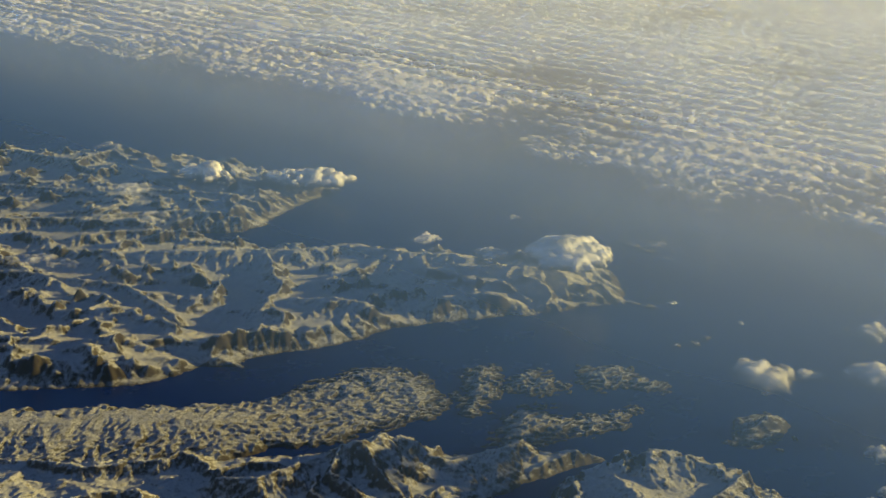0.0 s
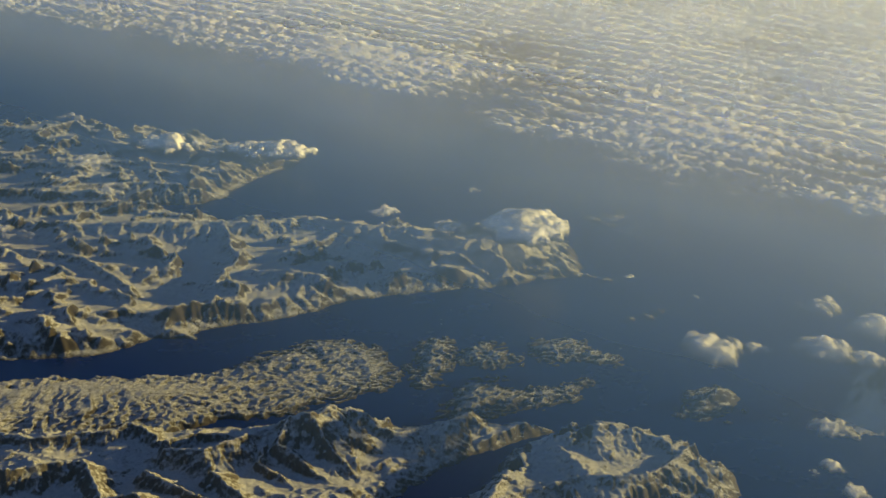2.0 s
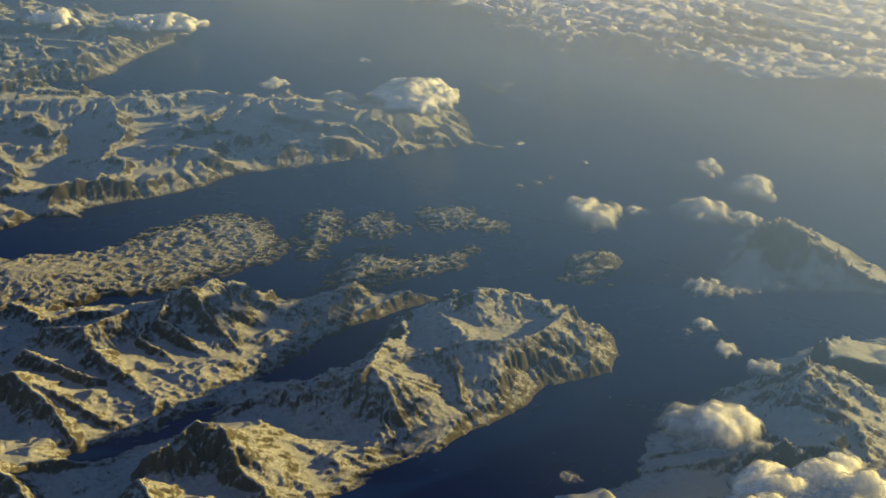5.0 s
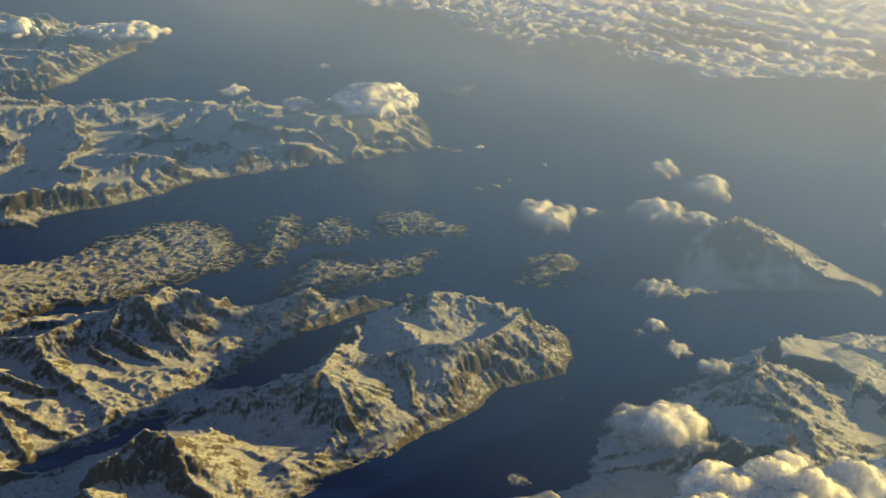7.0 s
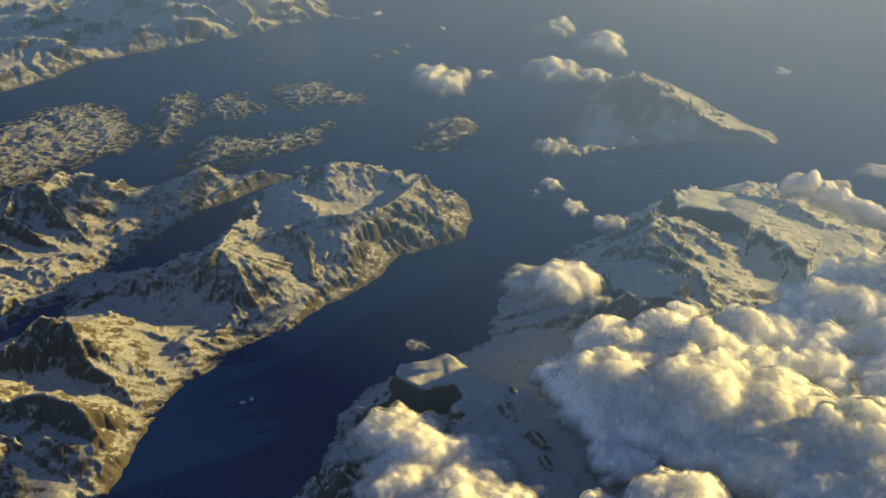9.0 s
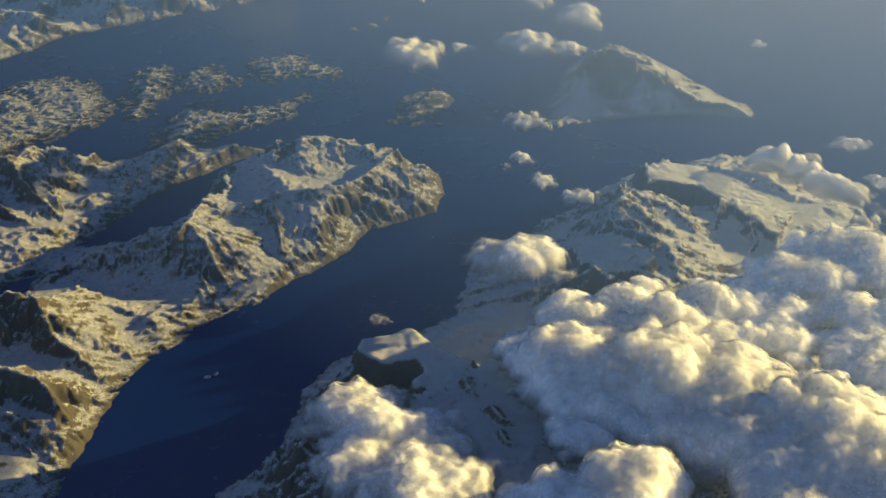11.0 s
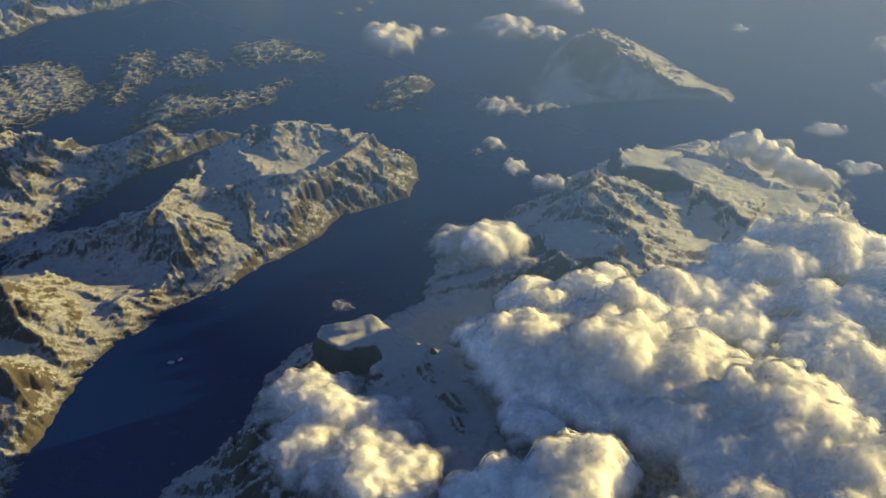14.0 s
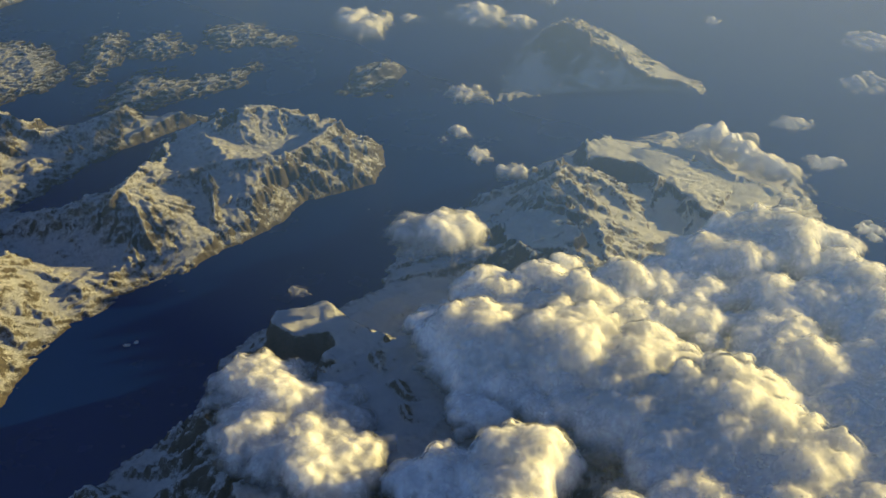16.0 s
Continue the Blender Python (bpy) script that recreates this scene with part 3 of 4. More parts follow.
land("mountain_coast", "far snowy mountain coast cut by inlets", "mountains", (-200, 240, 48, 430), 0.40,
     [(-210, 244), (-79, 246), (-59, 248), (-49.7, 253), (-44.6, 260), (-37, 259), (-37, 263.5), (-27.6, 268), (-20.4, 271.6), (-10, 281.6), (-4.5, 284.5),
      (9, 289), (24.5, 293.5), (28.3, 297), (37, 300), (45.5, 299.2), (39.5, 303), (40, 315), (36, 326), (10, 331), (-30, 333), (-46, 334), (-66, 343), (-49, 347.6), (-44, 353),
      (-41, 366), (-28, 388), (-35, 400), (-60, 412), (-95, 424), (-210, 424)],
     [(0.3, [(-75, 316, 4), (-50, 317, 5), (-34.8, 317.5, 5), (-19.4, 322.8, 5), (-7.2, 317.9, 5), (2.9, 317.2, 5), (13.9, 310, 4.7), (26.1, 308, 4.7), (36, 313, 4)]),
      [(-4.6, 315.3, 5), (-3.4, 307.7, 4), (-1.2, 302, 2.5), (1, 291, 0.6)],
      [(3.9, 311.9, 4.5), (9.7, 307.2, 4), (13.9, 304.1, 2.5), (16, 293, 0.6)],
      [(19.6, 305.2, 4.4), (22.7, 300.4, 3.5), (26.2, 295.7, 1.8)],
      (0.35, [(-29.6, 288.6, 4), (-21, 287.2, 4.5), (-14.7, 284.8, 4), (-10.7, 281.3, 2.5), (-5.4, 282.4, 0.4)]),
      [(-29.2, 288.2, 4), (-26.2, 284.7, 3), (-23.5, 281, 1.8)],
      [(-38.5, 313.5, 4), (-33.6, 295.7, 4), (-35.9, 289.5, 3.6), (-36.5, 280.5, 3.5), (-31.7, 275, 2.8), (-24.6, 270.2, 0.8)],
      [(-85, 299.3, 4.5), (-65.2, 293.8, 4), (-58.6, 284.7, 4), (-52.1, 277.8, 3)],
      [(-60.8, 274.1, 3), (-55.7, 270.6, 2.8), (-52.7, 262.7, 2), (-49.6, 253.9, 1)],
      [(-42.6, 261.5, 1.5), (-37.4, 259.6, 0.8)],
      [(-85, 299.3, 4.5), (-79.6, 293.6, 4), (-75.7, 287.3, 2.5)],
      [(-69.5, 274.4, 3.2), (-62.5, 262.8, 2.6), (-58.2, 255.5, 1)],
      [(-95, 280, 4), (-82, 270, 3.5), (-74, 258, 2)]],
     base=0.6, seed=11, mat=FAR_SNOW, rough=0.9, warp=1.5, slope=0.6, hills=4.6, knobs=0.5, lee=-0.5, more=[
      [(-110, 340, 4.5), (-85, 345, 4), (-67, 351.4, 4), (-56.6, 351.2, 4), (-51, 351, 3), (-44.4, 350.4, 0.4)],
      [(-100, 370, 4), (-75, 372, 4), (-56.3, 368.4, 4), (-45.4, 367.4, 3.5), (-39.1, 362.4, 1)],
      [(-85, 330, 4), (-67.9, 338, 3.5), (-54.4, 325.5, 3), (-46.2, 328.9, 1.2)],
      [(-121.4, 408.4, 4.5), (-102.9, 399, 4.5), (-93.7, 409.9, 5), (-86.8, 402.1, 3)],
      [(-86, 395, 4), (-71.6, 384, 4), (-57, 381, 4), (-41.4, 385.2, 4), (-29.4, 387.7, 1.5)],
      [(-150, 400, 4.5), (-121.4, 408.4, 4.5)], [(-160, 350, 4.5), (-130, 345, 4.5), (-110, 340, 4.5)], [(-140, 310, 4), (-110, 305, 4.5), (-85, 299.3, 4.5)],
      [(-135, 385, 4), (-118, 372, 4.5), (-100, 370, 4)]])

land("low_foreland", "low snow-dusted foreland breaking into rocky knolls", "foreland", (-120, 206, 4, 264), 0.28,
     [(-130, 233), (-75.4, 235.5), (-66.3, 237), (-56.9, 238.7), (-47.2, 239.2), (-37.5, 240.5), (-30, 244.4), (-26.5, 249.2), (-22.7, 253.4), (-18.9, 257.8), (-13.7, 260), (-8.5, 261), (-3.6, 259),
      (0, 250.6), (1, 242.9), (-0.2, 236.8), (-5.6, 234.3), (-11.3, 231.7), (-16.6, 226.4), (-21.9, 224.6), (-28.4, 224), (-36, 214), (-60, 210), (-130, 208)],
     [(0.10, [(-90, 226, 2.7), (-66, 228, 2.6), (-50, 230.5, 2.5), (-38, 231, 2.1), (-26, 236, 1.2)])], base=0.45, rough=0.5, seed=29, bays=3.0, mat=FORELAND, knobs=0.9, rain=0, slope=0.3, bank=0.6, warp=2.0)

SKERRIES = [
    [(3.2, 248.2), (3.8, 256.3), (7.6, 263.5), (10.7, 260.9), (10.9, 251.3), (9.2, 243.4), (6.1, 239.5), (3.7, 240.6)],
    [(12.7, 258.2), (18.2, 261.3), (22.2, 257.3), (22.8, 251.9), (18.5, 249), (13.5, 250.1)],
    [(26.9, 263.2), (32.3, 263.5), (37.4, 260.9), (42, 255.6), (40.5, 252.3), (34.4, 253.9), (27, 252.1), (25.4, 257.5)],
    [(8.8, 226.9), (10, 236.1), (14.2, 242.4), (18.3, 243.9), (22, 240.4), (28.1, 241.9), (35.3, 243.5), (33.6, 237.3), (27.2, 232.3), (21.4, 232), (16.4, 227.2)],
]
for k, outline in enumerate(SKERRIES):
    px, py = [p[0] for p in outline], [p[1] for p in outline]
    isle = land("rocky_island", "low bare rocky island with patches of snow", "island", (min(px) - 4, min(py) - 4, max(px) + 4, max(py) + 4), 0.26,
                outline, [], base=0.5, rough=0.9, seed=50 + 7 * k, bays=3.4, mat=SKERRY, grow=0.8, knobs=1.0, rain=0)
    tagged(isle, group="low islands")

land("rocky_island", "small steep island with one lit cliff", "island", (44, 222, 66, 250), 0.3,
     [(48, 230), (51.6, 240), (58, 244), (61, 238.3), (59, 232), (52.8, 227)], [[(52, 233, 1.0), (57, 237, 2.2), (59, 239, 1.8)]], base=0.4, seed=77, mat=SKERRY, rough=0.7, rain=0)
land("mountain_island", "conical snow-topped island rising from the sea", "island", (66, 206, 122, 264), 0.26,
     [(74.5, 223), (77.4, 234.9), (82.3, 244.8), (89, 255.2), (96.3, 257.4), (102.6, 245.2), (106.5, 234.1), (111, 226.1), (110, 221), (104.6, 222.5), (96.6, 224.5), (84.8, 224.5)],
     [(0.62, [(91.4, 247.5, 4.8), (86.5, 241.7, 6.8), (90.1, 238.5, 7.4), (94.7, 234.9, 5.6), (97.6, 230.6, 4.4), (100.4, 226.3, 3.2), (107.2, 224.3, 1.6), (109, 222, 0.8)]),
      (0.6, [(86.5, 241.7, 5.8), (82.5, 237.7, 3.4), (79.6, 231.7, 1.4)]), (0.6, [(88, 239, 6), (84.6, 234.9, 3.8), (85.5, 226.1, 1.2)]), (0.6, [(94.7, 234.9, 5.2), (93.5, 229, 2.8), (95, 224, 1)])], base=0.5, seed=83, mat=MASSIF, rough=1.8, rain=4, lee=0.8)
land("mountain_massif", "snowy mountain massif rising under a bank of clouds", "mountains", (-8, 70, 130, 222), 0.24,
     [(-2, 116), (5.5, 121), (14, 128), (22, 136), (27, 143), (29.3, 152), (33, 157), (39.5, 161), (46, 163.5), (50.5, 167), (54, 177), (65.4, 189.3), (69.8, 190.5),
      (77.4, 199.7), (85, 203.5), (100, 208), (110.5, 204), (116, 185), (116, 156), (126, 120), (112, 74), (20, 74), (0, 100)],
     [
      (0.9, [(75.1, 187.2, 6.5), (75.6, 186.0, 7.8), (76.7, 184.7, 8.6), (77.4, 182.9, 7.8), (78.7, 183.7, 7.6), (80.4, 183.2, 6.8), (83.7, 182.7, 6.0), (85.6, 180.3, 4.8), (86.8, 177.1, 3.6)]),
      (0.8, [(77.4, 182.9, 7.8), (75.4, 179.5, 8.2), (73.6, 176.9, 8.8), (73.2, 173.5, 8.6), (74.7, 171.5, 8.2), (77.3, 170.6, 7.6), (80.2, 170.2, 6.5), (80.2, 165.1, 6.0), (80.0, 162.7, 5.2)]),
      (0.9, [(78.4, 180.0, 7.4), (79.4, 177.5, 6.8), (81.1, 176.1, 5.6)]),
      (0.8, [(79.8, 167.9, 6.2), (83.7, 171.9, 4.5), (85.0, 170.5, 3.4)]),
      (0.95, [(98.0, 175.7, 2.8), (97.5, 172.6, 2.0), (95.2, 170.6, 1.5)]),
      (0.95, [(95.2, 178.9, 3.8), (95.2, 175.9, 2.2), (92.6, 172.6, 1.5)]),
      (0.95, [(92.7, 184.9, 4.6), (90.8, 182.0, 3.0), (89.8, 177.1, 2.0)]),
      (0.7, [(75.8, 186.4, 6.2), (71.9, 185.8, 5.0), (68.2, 187.9, 3.6), (66.0, 189.9, 1.5)]),
      (0.7, [(73.8, 177.9, 8.0), (70.1, 177.1, 5.6), (66.6, 175.7, 4.0), (61.5, 173.8, 2.4), (57.7, 174.5, 1.0)]),
      (0.7, [(67.7, 171.5, 6.2), (63.4, 171.4, 4.0), (57.9, 170.8, 2.2), (51.7, 171.1, 0.8)]),
      (0.7, [(67.7, 165.7, 6.4), (63.8, 165.0, 5.0), (58.6, 165.6, 3.0), (52.7, 167.3, 1.2), (48.2, 167.7, 0.5)]),
      (0.35, [(95.9, 195.4, 4.0), (101.4, 193.1, 4.0), (105.0, 187.7, 2.6), (110.4, 185.4, 1.4), (115.2, 183.9, 0.8)]),
      (1.2, [(67.0, 162.6, 7.6), (67.9, 162.5, 8.2), (69.7, 161.0, 7.8)]),
      (0.9, [(73.7, 163.7, 7.4), (75.0, 161.2, 7.0), (76.0, 159.0, 6.5)]),
      (1.3, [(48.3, 132.6, 8.8), (49.5, 132.3, 9.6), (50.4, 130.0, 9.2), (52.6, 129.7, 8.4)]),
      (1.3, [(49.7, 128.2, 9.2), (50.1, 126.3, 9.0), (52.2, 125.5, 8.2)]),
      (1.3, [(53.3, 125.2, 8.3), (55.1, 126.4, 8.7), (57.0, 128.2, 8.4)]),
      (1.3, [(47.3, 138.4, 9.4), (48.0, 135.6, 8.8), (48.1, 133.7, 8.2)]),
      (1.0, [(64.7, 127.2, 8.6), (66.2, 123.3, 9.0), (67.0, 119.4, 9.2), (67.8, 114.5, 9.2), (67.5, 112.1, 9.0)]),
      (1.0, [(66.2, 123.3, 9.0), (64.6, 119.2, 8.2), (62.8, 114.1, 8.0)]),
      (1.0, [(27.3, 134.5, 7.6), (28.1, 129.6, 8.8), (29.2, 125.4, 9.2), (30.4, 122.7, 8.6), (32.1, 120.5, 8.0)]),
      (0.8, [(28.1, 129.8, 8.6), (24.5, 132.1, 5.4), (20.6, 136.5, 2.6), (18.1, 138.2, 0.8)]),
      (0.8, [(29.2, 125.6, 9.0), (25.7, 126.4, 5.8), (21.9, 127.9, 3.6), (17.9, 130.8, 1.0)]),
      (0.8, [(30.4, 122.7, 8.6), (26.8, 122.1, 6.4), (24.3, 121.9, 5.0)]),
      (0.8, [(38.8, 143.8, 7.8), (33.5, 145.5, 6.0), (30.1, 148.7, 3.4), (28.6, 148.5, 1.2)]),
      (0.9, [(18.7, 137.9, 2.4), (20.9, 135.2, 3.4), (20.0, 132.5, 2.8), (17.5, 134.1, 1.0)]),
      (0.9, [(8.3, 128.6, 1.4), (13.5, 127.0, 3.4), (17.3, 124.6, 3.4), (22.0, 123.0, 3.0)]),
      [(28, 124, 7), (34, 112, 6), (30, 95, 5)], [(60, 118, 7.5), (75, 112, 7.5), (90, 118, 6)]],
     calm=[(49.4, 129.3, 6.5), (42.5, 145, 7), (90, 191, 7)],
     caps=[
           ([(84.4, 198.1), (88.4, 197.3), (96.2, 196.4), (102.8, 197.0), (106.8, 188.9), (98.3, 175.5), (95.6, 180.1), (93.2, 186.4), (90.6, 189.5), (83.1, 190.0)], (84.6, 196.6, 5.8), (-0.2, 0.0), (92.5, 196), (0.94, 0.34), 0.0),
           ([(66.9, 169.4), (69.8, 172.3), (73.7, 172.2), (76.8, 170.1), (77.5, 165.2), (74.4, 162.0), (70.0, 162.2), (67.5, 164.8)], (69, 163, 6.9), (0.01, 0.03), (90, 196), (0.94, 0.34), 0.0),
           ([(34.8, 147.5), (39.2, 148.1), (42.8, 149.4), (45.8, 145.9), (49.0, 143.8), (47.3, 142.5), (45.6, 140.3), (44.7, 140.2), (43.5, 141.3), (42.8, 143.5), (38.7, 143.0), (35.1, 146.3)], (42.7, 149.0, 9.4), (-0.05, 0.1), (42.7, 149.0), (0.93, 0.36), 0.24),
           ([(41.8, 140.2), (46.9, 144.2), (53.8, 141.4), (58.4, 133.8), (59.8, 125.0), (57.0, 114.6), (46.6, 114.5), (40.2, 119.1), (40.2, 131.0)], (50, 128, 8.2), (-0.01, 0.0), (90, 196), (1, 0), 0.0),
           ([(30.3, 132.5), (41.0, 132.7), (41.2, 117.6), (39.6, 113.6), (31.7, 115.0), (30.5, 123.4)], (34, 120, 7.6), (0.02, 0.0), (90, 196), (1, 0), 0.0)],
     base=1.4, seed=97, mat=MASSIF, knobs=0.35, rough=1.3, warp=0.5, rain=5, lee=1.3)


# ---------------------------------------------------------------- clouds
def caps_over(Z, X, Y, wx, wy, step, puffs, flat=0.7):
    """Raises the surface Z to the rounded tops of the puffs (x, y, top, radius)."""
    x0, y0 = X[0, 0], Y[0, 0]
    for px, py, top, r in puffs:
        i0, i1 = max(0, int((px - 1.6 * r - 1.5 - x0) / step)), int((px + 1.6 * r + 1.5 - x0) / step) + 1
        j0, j1 = max(0, int((py - 1.6 * r - 1.5 - y0) / step)), int((py + 1.6 * r + 1.5 - y0) / step) + 1
        if i1 <= i0 or j1 <= j0:
            continue
        d = np.hypot(wx[j0:j1, i0:i1] - px, wy[j0:j1, i0:i1] - py) / r
        dome = top - flat * r + flat * r * np.sqrt(np.maximum(1 - d * d, 0.0)) - 2.6 * r * np.maximum(d - 0.97, 0)
        Z[j0:j1, i0:i1] = np.maximum(Z[j0:j1, i0:i1], dome)
    return Z


def cumulus(name, label, puffs, base, step=0.3, seed=1, category="cloud", kind="", group="", edge=1.0, knots=1.0, fray=0.6, bite=0.0, loose=1.0, solid=True, dense=1.25):
    """A heap of cloud from rounded puffs (x, y, top, radius), each beset with smaller and smaller ones, over a flat base, with a thin ragged fringe round it."""
    rs = np.random.RandomState(seed)
    x0, x1 = min(p[0] - p[3] for p in puffs) - 2.5, max(p[0] + p[3] for p in puffs) + 2.5
    y0, y1 = min(p[1] - p[3] for p in puffs) - 2.5, max(p[1] + p[3] for p in puffs) + 2.5
    X, Y = np.meshgrid(np.arange(x0, x1, step), np.arange(y0, y1, step))
    ny, nx = X.shape
    wx = X + fray * fbm(X * 0.45, Y * 0.45, seed, 4, 0.6)
    wy = Y + fray * fbm(X * 0.45, Y * 0.45, seed + 3, 4, 0.6)
    Z = caps_over(np.full_like(X, base - 6.0), X, Y, wx, wy, step, puffs)
    big = float(np.median([p[3] for p in puffs]))
    for share, many in ((0.40, 2.0), (0.22, 6.0), (0.12, 14.0)):
        r = big * share * knots
        if r < 1.1 * step:
            break
        at = np.flatnonzero((Z > base - 0.4).ravel())
        if not len(at):
            break
        pick = rs.choice(at, min(6000, int(many * len(at) * step * step / (3.14 * r * r) * 0.5) + 1))
        jj, ii = np.unravel_index(pick, Z.shape)
        size = r * (0.55 + 0.9 * rs.rand(len(pick)))
        lift = np.clip(0.5 + 1.1 * perlin(ii * step * 0.35, jj * step * 0.35, seed + 8), 0.0, 1.0)
        small = [(X[j, i], Y[j, i], Z[j, i] + (0.06 + 0.36 * k) * q, q) for j, i, q, k in zip(jj, ii, size, lift)]
        Z = caps_over(Z, X, Y, wx, wy, step, small)
    Z = Z - bite * np.clip(fbm(X * 0.16, Y * 0.16, seed + 21, 4, 0.6) + 0.1, 0, 1) + 0.10 * min(1.0, big / 3) * fbm(X * 1.3, Y * 1.3, seed + 5, 3, 0.6)
    Z = blur(Z)
    ob = tagged(new(name), label, category, group, kind)
    soft = min(1.0, 0.25 + big / 3.5) * loose
    high = Z - base
    shells = [("body", 0.0, dense, CLOUD)] if solid else []
    shells += [("fringe", 0.28, 0.42, WISP), ("veil", 0.75, 0.26, WISP)] if solid else [("fringe", 0.25, 0.85, WISP)]
    wide, grown = Z, 0
    for part_name, grow, much, mat in shells:
        cells = max(0, round(grow * soft / step))
        while grown < cells:
            p = np.pad(wide, 1, mode="edge")
            wide = blur(np.maximum(np.maximum(np.maximum(p[:-2, 1:-1], p[2:, 1:-1]), np.maximum(p[1:-1, :-2], p[1:-1, 2:])) - 0.5 * step, wide))
            grown += 1
        T = wide + 0.45 * soft * grow + (0.35 * soft * fbm(X * 0.7, Y * 0.7, seed + 60 + int(grow * 20), 3) if grow > 0 else 0.0)
        cover = much * smooth(-0.5 * edge, 1.1 * edge, T - base) * (1 - 0.6 * smooth(0.8 * edge, 2.5 * edge, high) if grow > 0 and solid else 1.0) - 0.06
        me = grid_mesh(part_name, X, Y, np.maximum(T, base - 0.3), cover > -0.055, mat, cover, base - 0.35 - 0.2 * np.clip(high, 0, 3) if grow == 0 else None)
        if len(me.vertices):
            new(part_name, me).parent = ob
    return ob


rng = random.Random(5)


def heap(cx, cy, base, rx, ry, high, count, size=0.75):
    """Puffs strewn over an ellipse, the highest in its middle."""
    out = []
    for _ in range(count):
        a, k = rng.uniform(0, 2 * math.pi), math.sqrt(rng.random())
        r = size * (0.25 + 0.45 * rng.random()) * min(rx, ry) * (1.25 - 0.5 * k)
        out.append((cx + rx * k * math.cos(a), cy + ry * k * math.sin(a), base + high * (1.1 - 0.8 * k * k) * rng.uniform(0.55, 1.0), r))
    return out


def crest(points, count, small, large, spread, sag=1.2):
    """Puffs along a line of (x, y, top), strewn to both sides and lower there."""
    runs = [math.dist(p[:2], q[:2]) for p, q in zip(points, points[1:])]
    out = []
    for _ in range(count):
        (ax, ay, az), (bx, by, bz), _ = rng.choices(list(zip(points, points[1:], runs)), runs)[0]
        k, off = rng.random(), rng.gauss(0, 0.5)
        size = math.hypot(bx - ax, by - ay)
        nx, ny = -(by - ay) / size, (bx - ax) / size
        r = small + (large - small) * rng.random() ** 1.5
        out.append((ax + k * (bx - ax) + nx * off * spread, ay + k * (by - ay) + ny * off * spread, az + k * (bz - az) - sag * abs(off) * 2 - rng.uniform(0, 2.2), r * (1.1 - 0.3 * min(1, abs(off)))))
    return out


def strewn(outline, count, small, large, low, high):
    """Puffs strewn over an outline, lower and smaller towards its rim."""
    xs, ys = [p[0] for p in outline], [p[1] for p in outline]
    out = []
    while len(out) < count:
        px, py = rng.uniform(min(xs), max(xs)), rng.uniform(min(ys), max(ys))
        inside = float(to_outline(np.array([px]), np.array([py]), outline)[0])
        if inside > 0.2:
            grow = min(1, 0.35 + inside / 6)
            out.append((px, py, low + (high - low) * rng.random() * grow, (small + (large - small) * rng.random()) * grow))
    return out


# the bank over the massif: its crests, the lower cloud between and behind them, and added cloud out of sight
bank = crest([(55.7, 136.9, 15.6), (59.6, 137.2, 16.6), (62.1, 133.4, 16.8), (65.4, 130.4, 17.2), (70.2, 129.8, 17.4), (74.3, 131.2, 17.0), (76.9, 126.4, 17.0), (79.5, 122.3, 17.0), (81.8, 117.9, 17.0), (84.2, 114.1, 16.4), (87.2, 109.1, 15.8), (90, 104.2, 15.4), (94, 97, 15)], 125, 1.7, 4.2, 9.5, 1.5)
# its last, tallest points are unseen cloud, added to shade the bank's lower right
bank += crest([(61.2, 144, 14.6), (65.9, 144.3, 15.6), (70.9, 142.5, 15.4), (76.6, 143.9, 15.0), (81.8, 145.9, 14.6), (87.5, 146.5, 14.6), (92.4, 149.1, 15.2), (96.2, 154.8, 15.4), (101.1, 154.2, 15.0), (103.3, 148.1, 14.6), (105.2, 141.5, 14.2), (108, 134, 14.6), (111, 118, 17), (112, 98, 17.4)], 105, 1.3, 3.4, 7.0, 1.2)
bank += crest([(64, 139.5, 14.4), (69.7, 139.3, 14.6), (74.8, 138.7, 14.4), (79, 136, 13.6)], 22, 1.8, 3.2, 5.0)
bank += crest([(52.5, 140, 12.2), (55, 135, 12.8), (57, 130, 12.8), (57.5, 124, 13), (57, 118, 13)], 34, 1.0, 2.2, 3.0)
bank += crest([(57.8, 113.1, 16.6), (60.4, 112.5, 17.4), (61.8, 110.7, 17.0), (59.7, 108.1, 16.4), (56.9, 107.2, 15.6)], 18, 1.2, 2.4, 3.0)
bank += crest([(54.5, 133.4, 12.6), (58.5, 130, 13.8), (64, 125.6, 14.6), (69, 121.5, 14.8), (73.4, 116.5, 15.4), (76.1, 111.5, 15.6), (79.9, 108.5, 15)], 52, 1.5, 3.4, 5.0, 1.4)
bank += crest([(75.5, 107, 14.6), (79, 103, 15), (84.3, 103.2, 15), (88, 98, 15)], 22, 1.5, 3.2, 4.0) + crest([(67.8, 104.2, 14.4), (69.5, 104.2, 14.4)], 5, 1.0, 1.6, 1.0)
bank += crest([(47.8, 113, 13.2), (51.5, 111.5, 14.0), (54.3, 112.3, 14.8), (56.2, 106, 15), (57, 98, 15)], 40, 1.3, 2.8, 5.0)
bank += strewn([(83.1, 143), (91.8, 145), (108.4, 140), (110, 120), (104, 96), (91, 97), (89, 118), (85, 127.9), (80.6, 135)], 90, 2.0, 4.2, 11.6, 13.6)
bank += strewn([(96, 100), (112, 112), (118, 96), (110, 84), (70, 82), (58, 90), (56, 100), (66, 98), (86, 98)], 90, 2.0, 4.5, 11.5, 16)
cumulus("cloud_bank", "wide bank of heaped white cumulus over the mountains", bank, 10.6, 0.2, 21, edge=1.5, fray=0.9, bite=0.8)
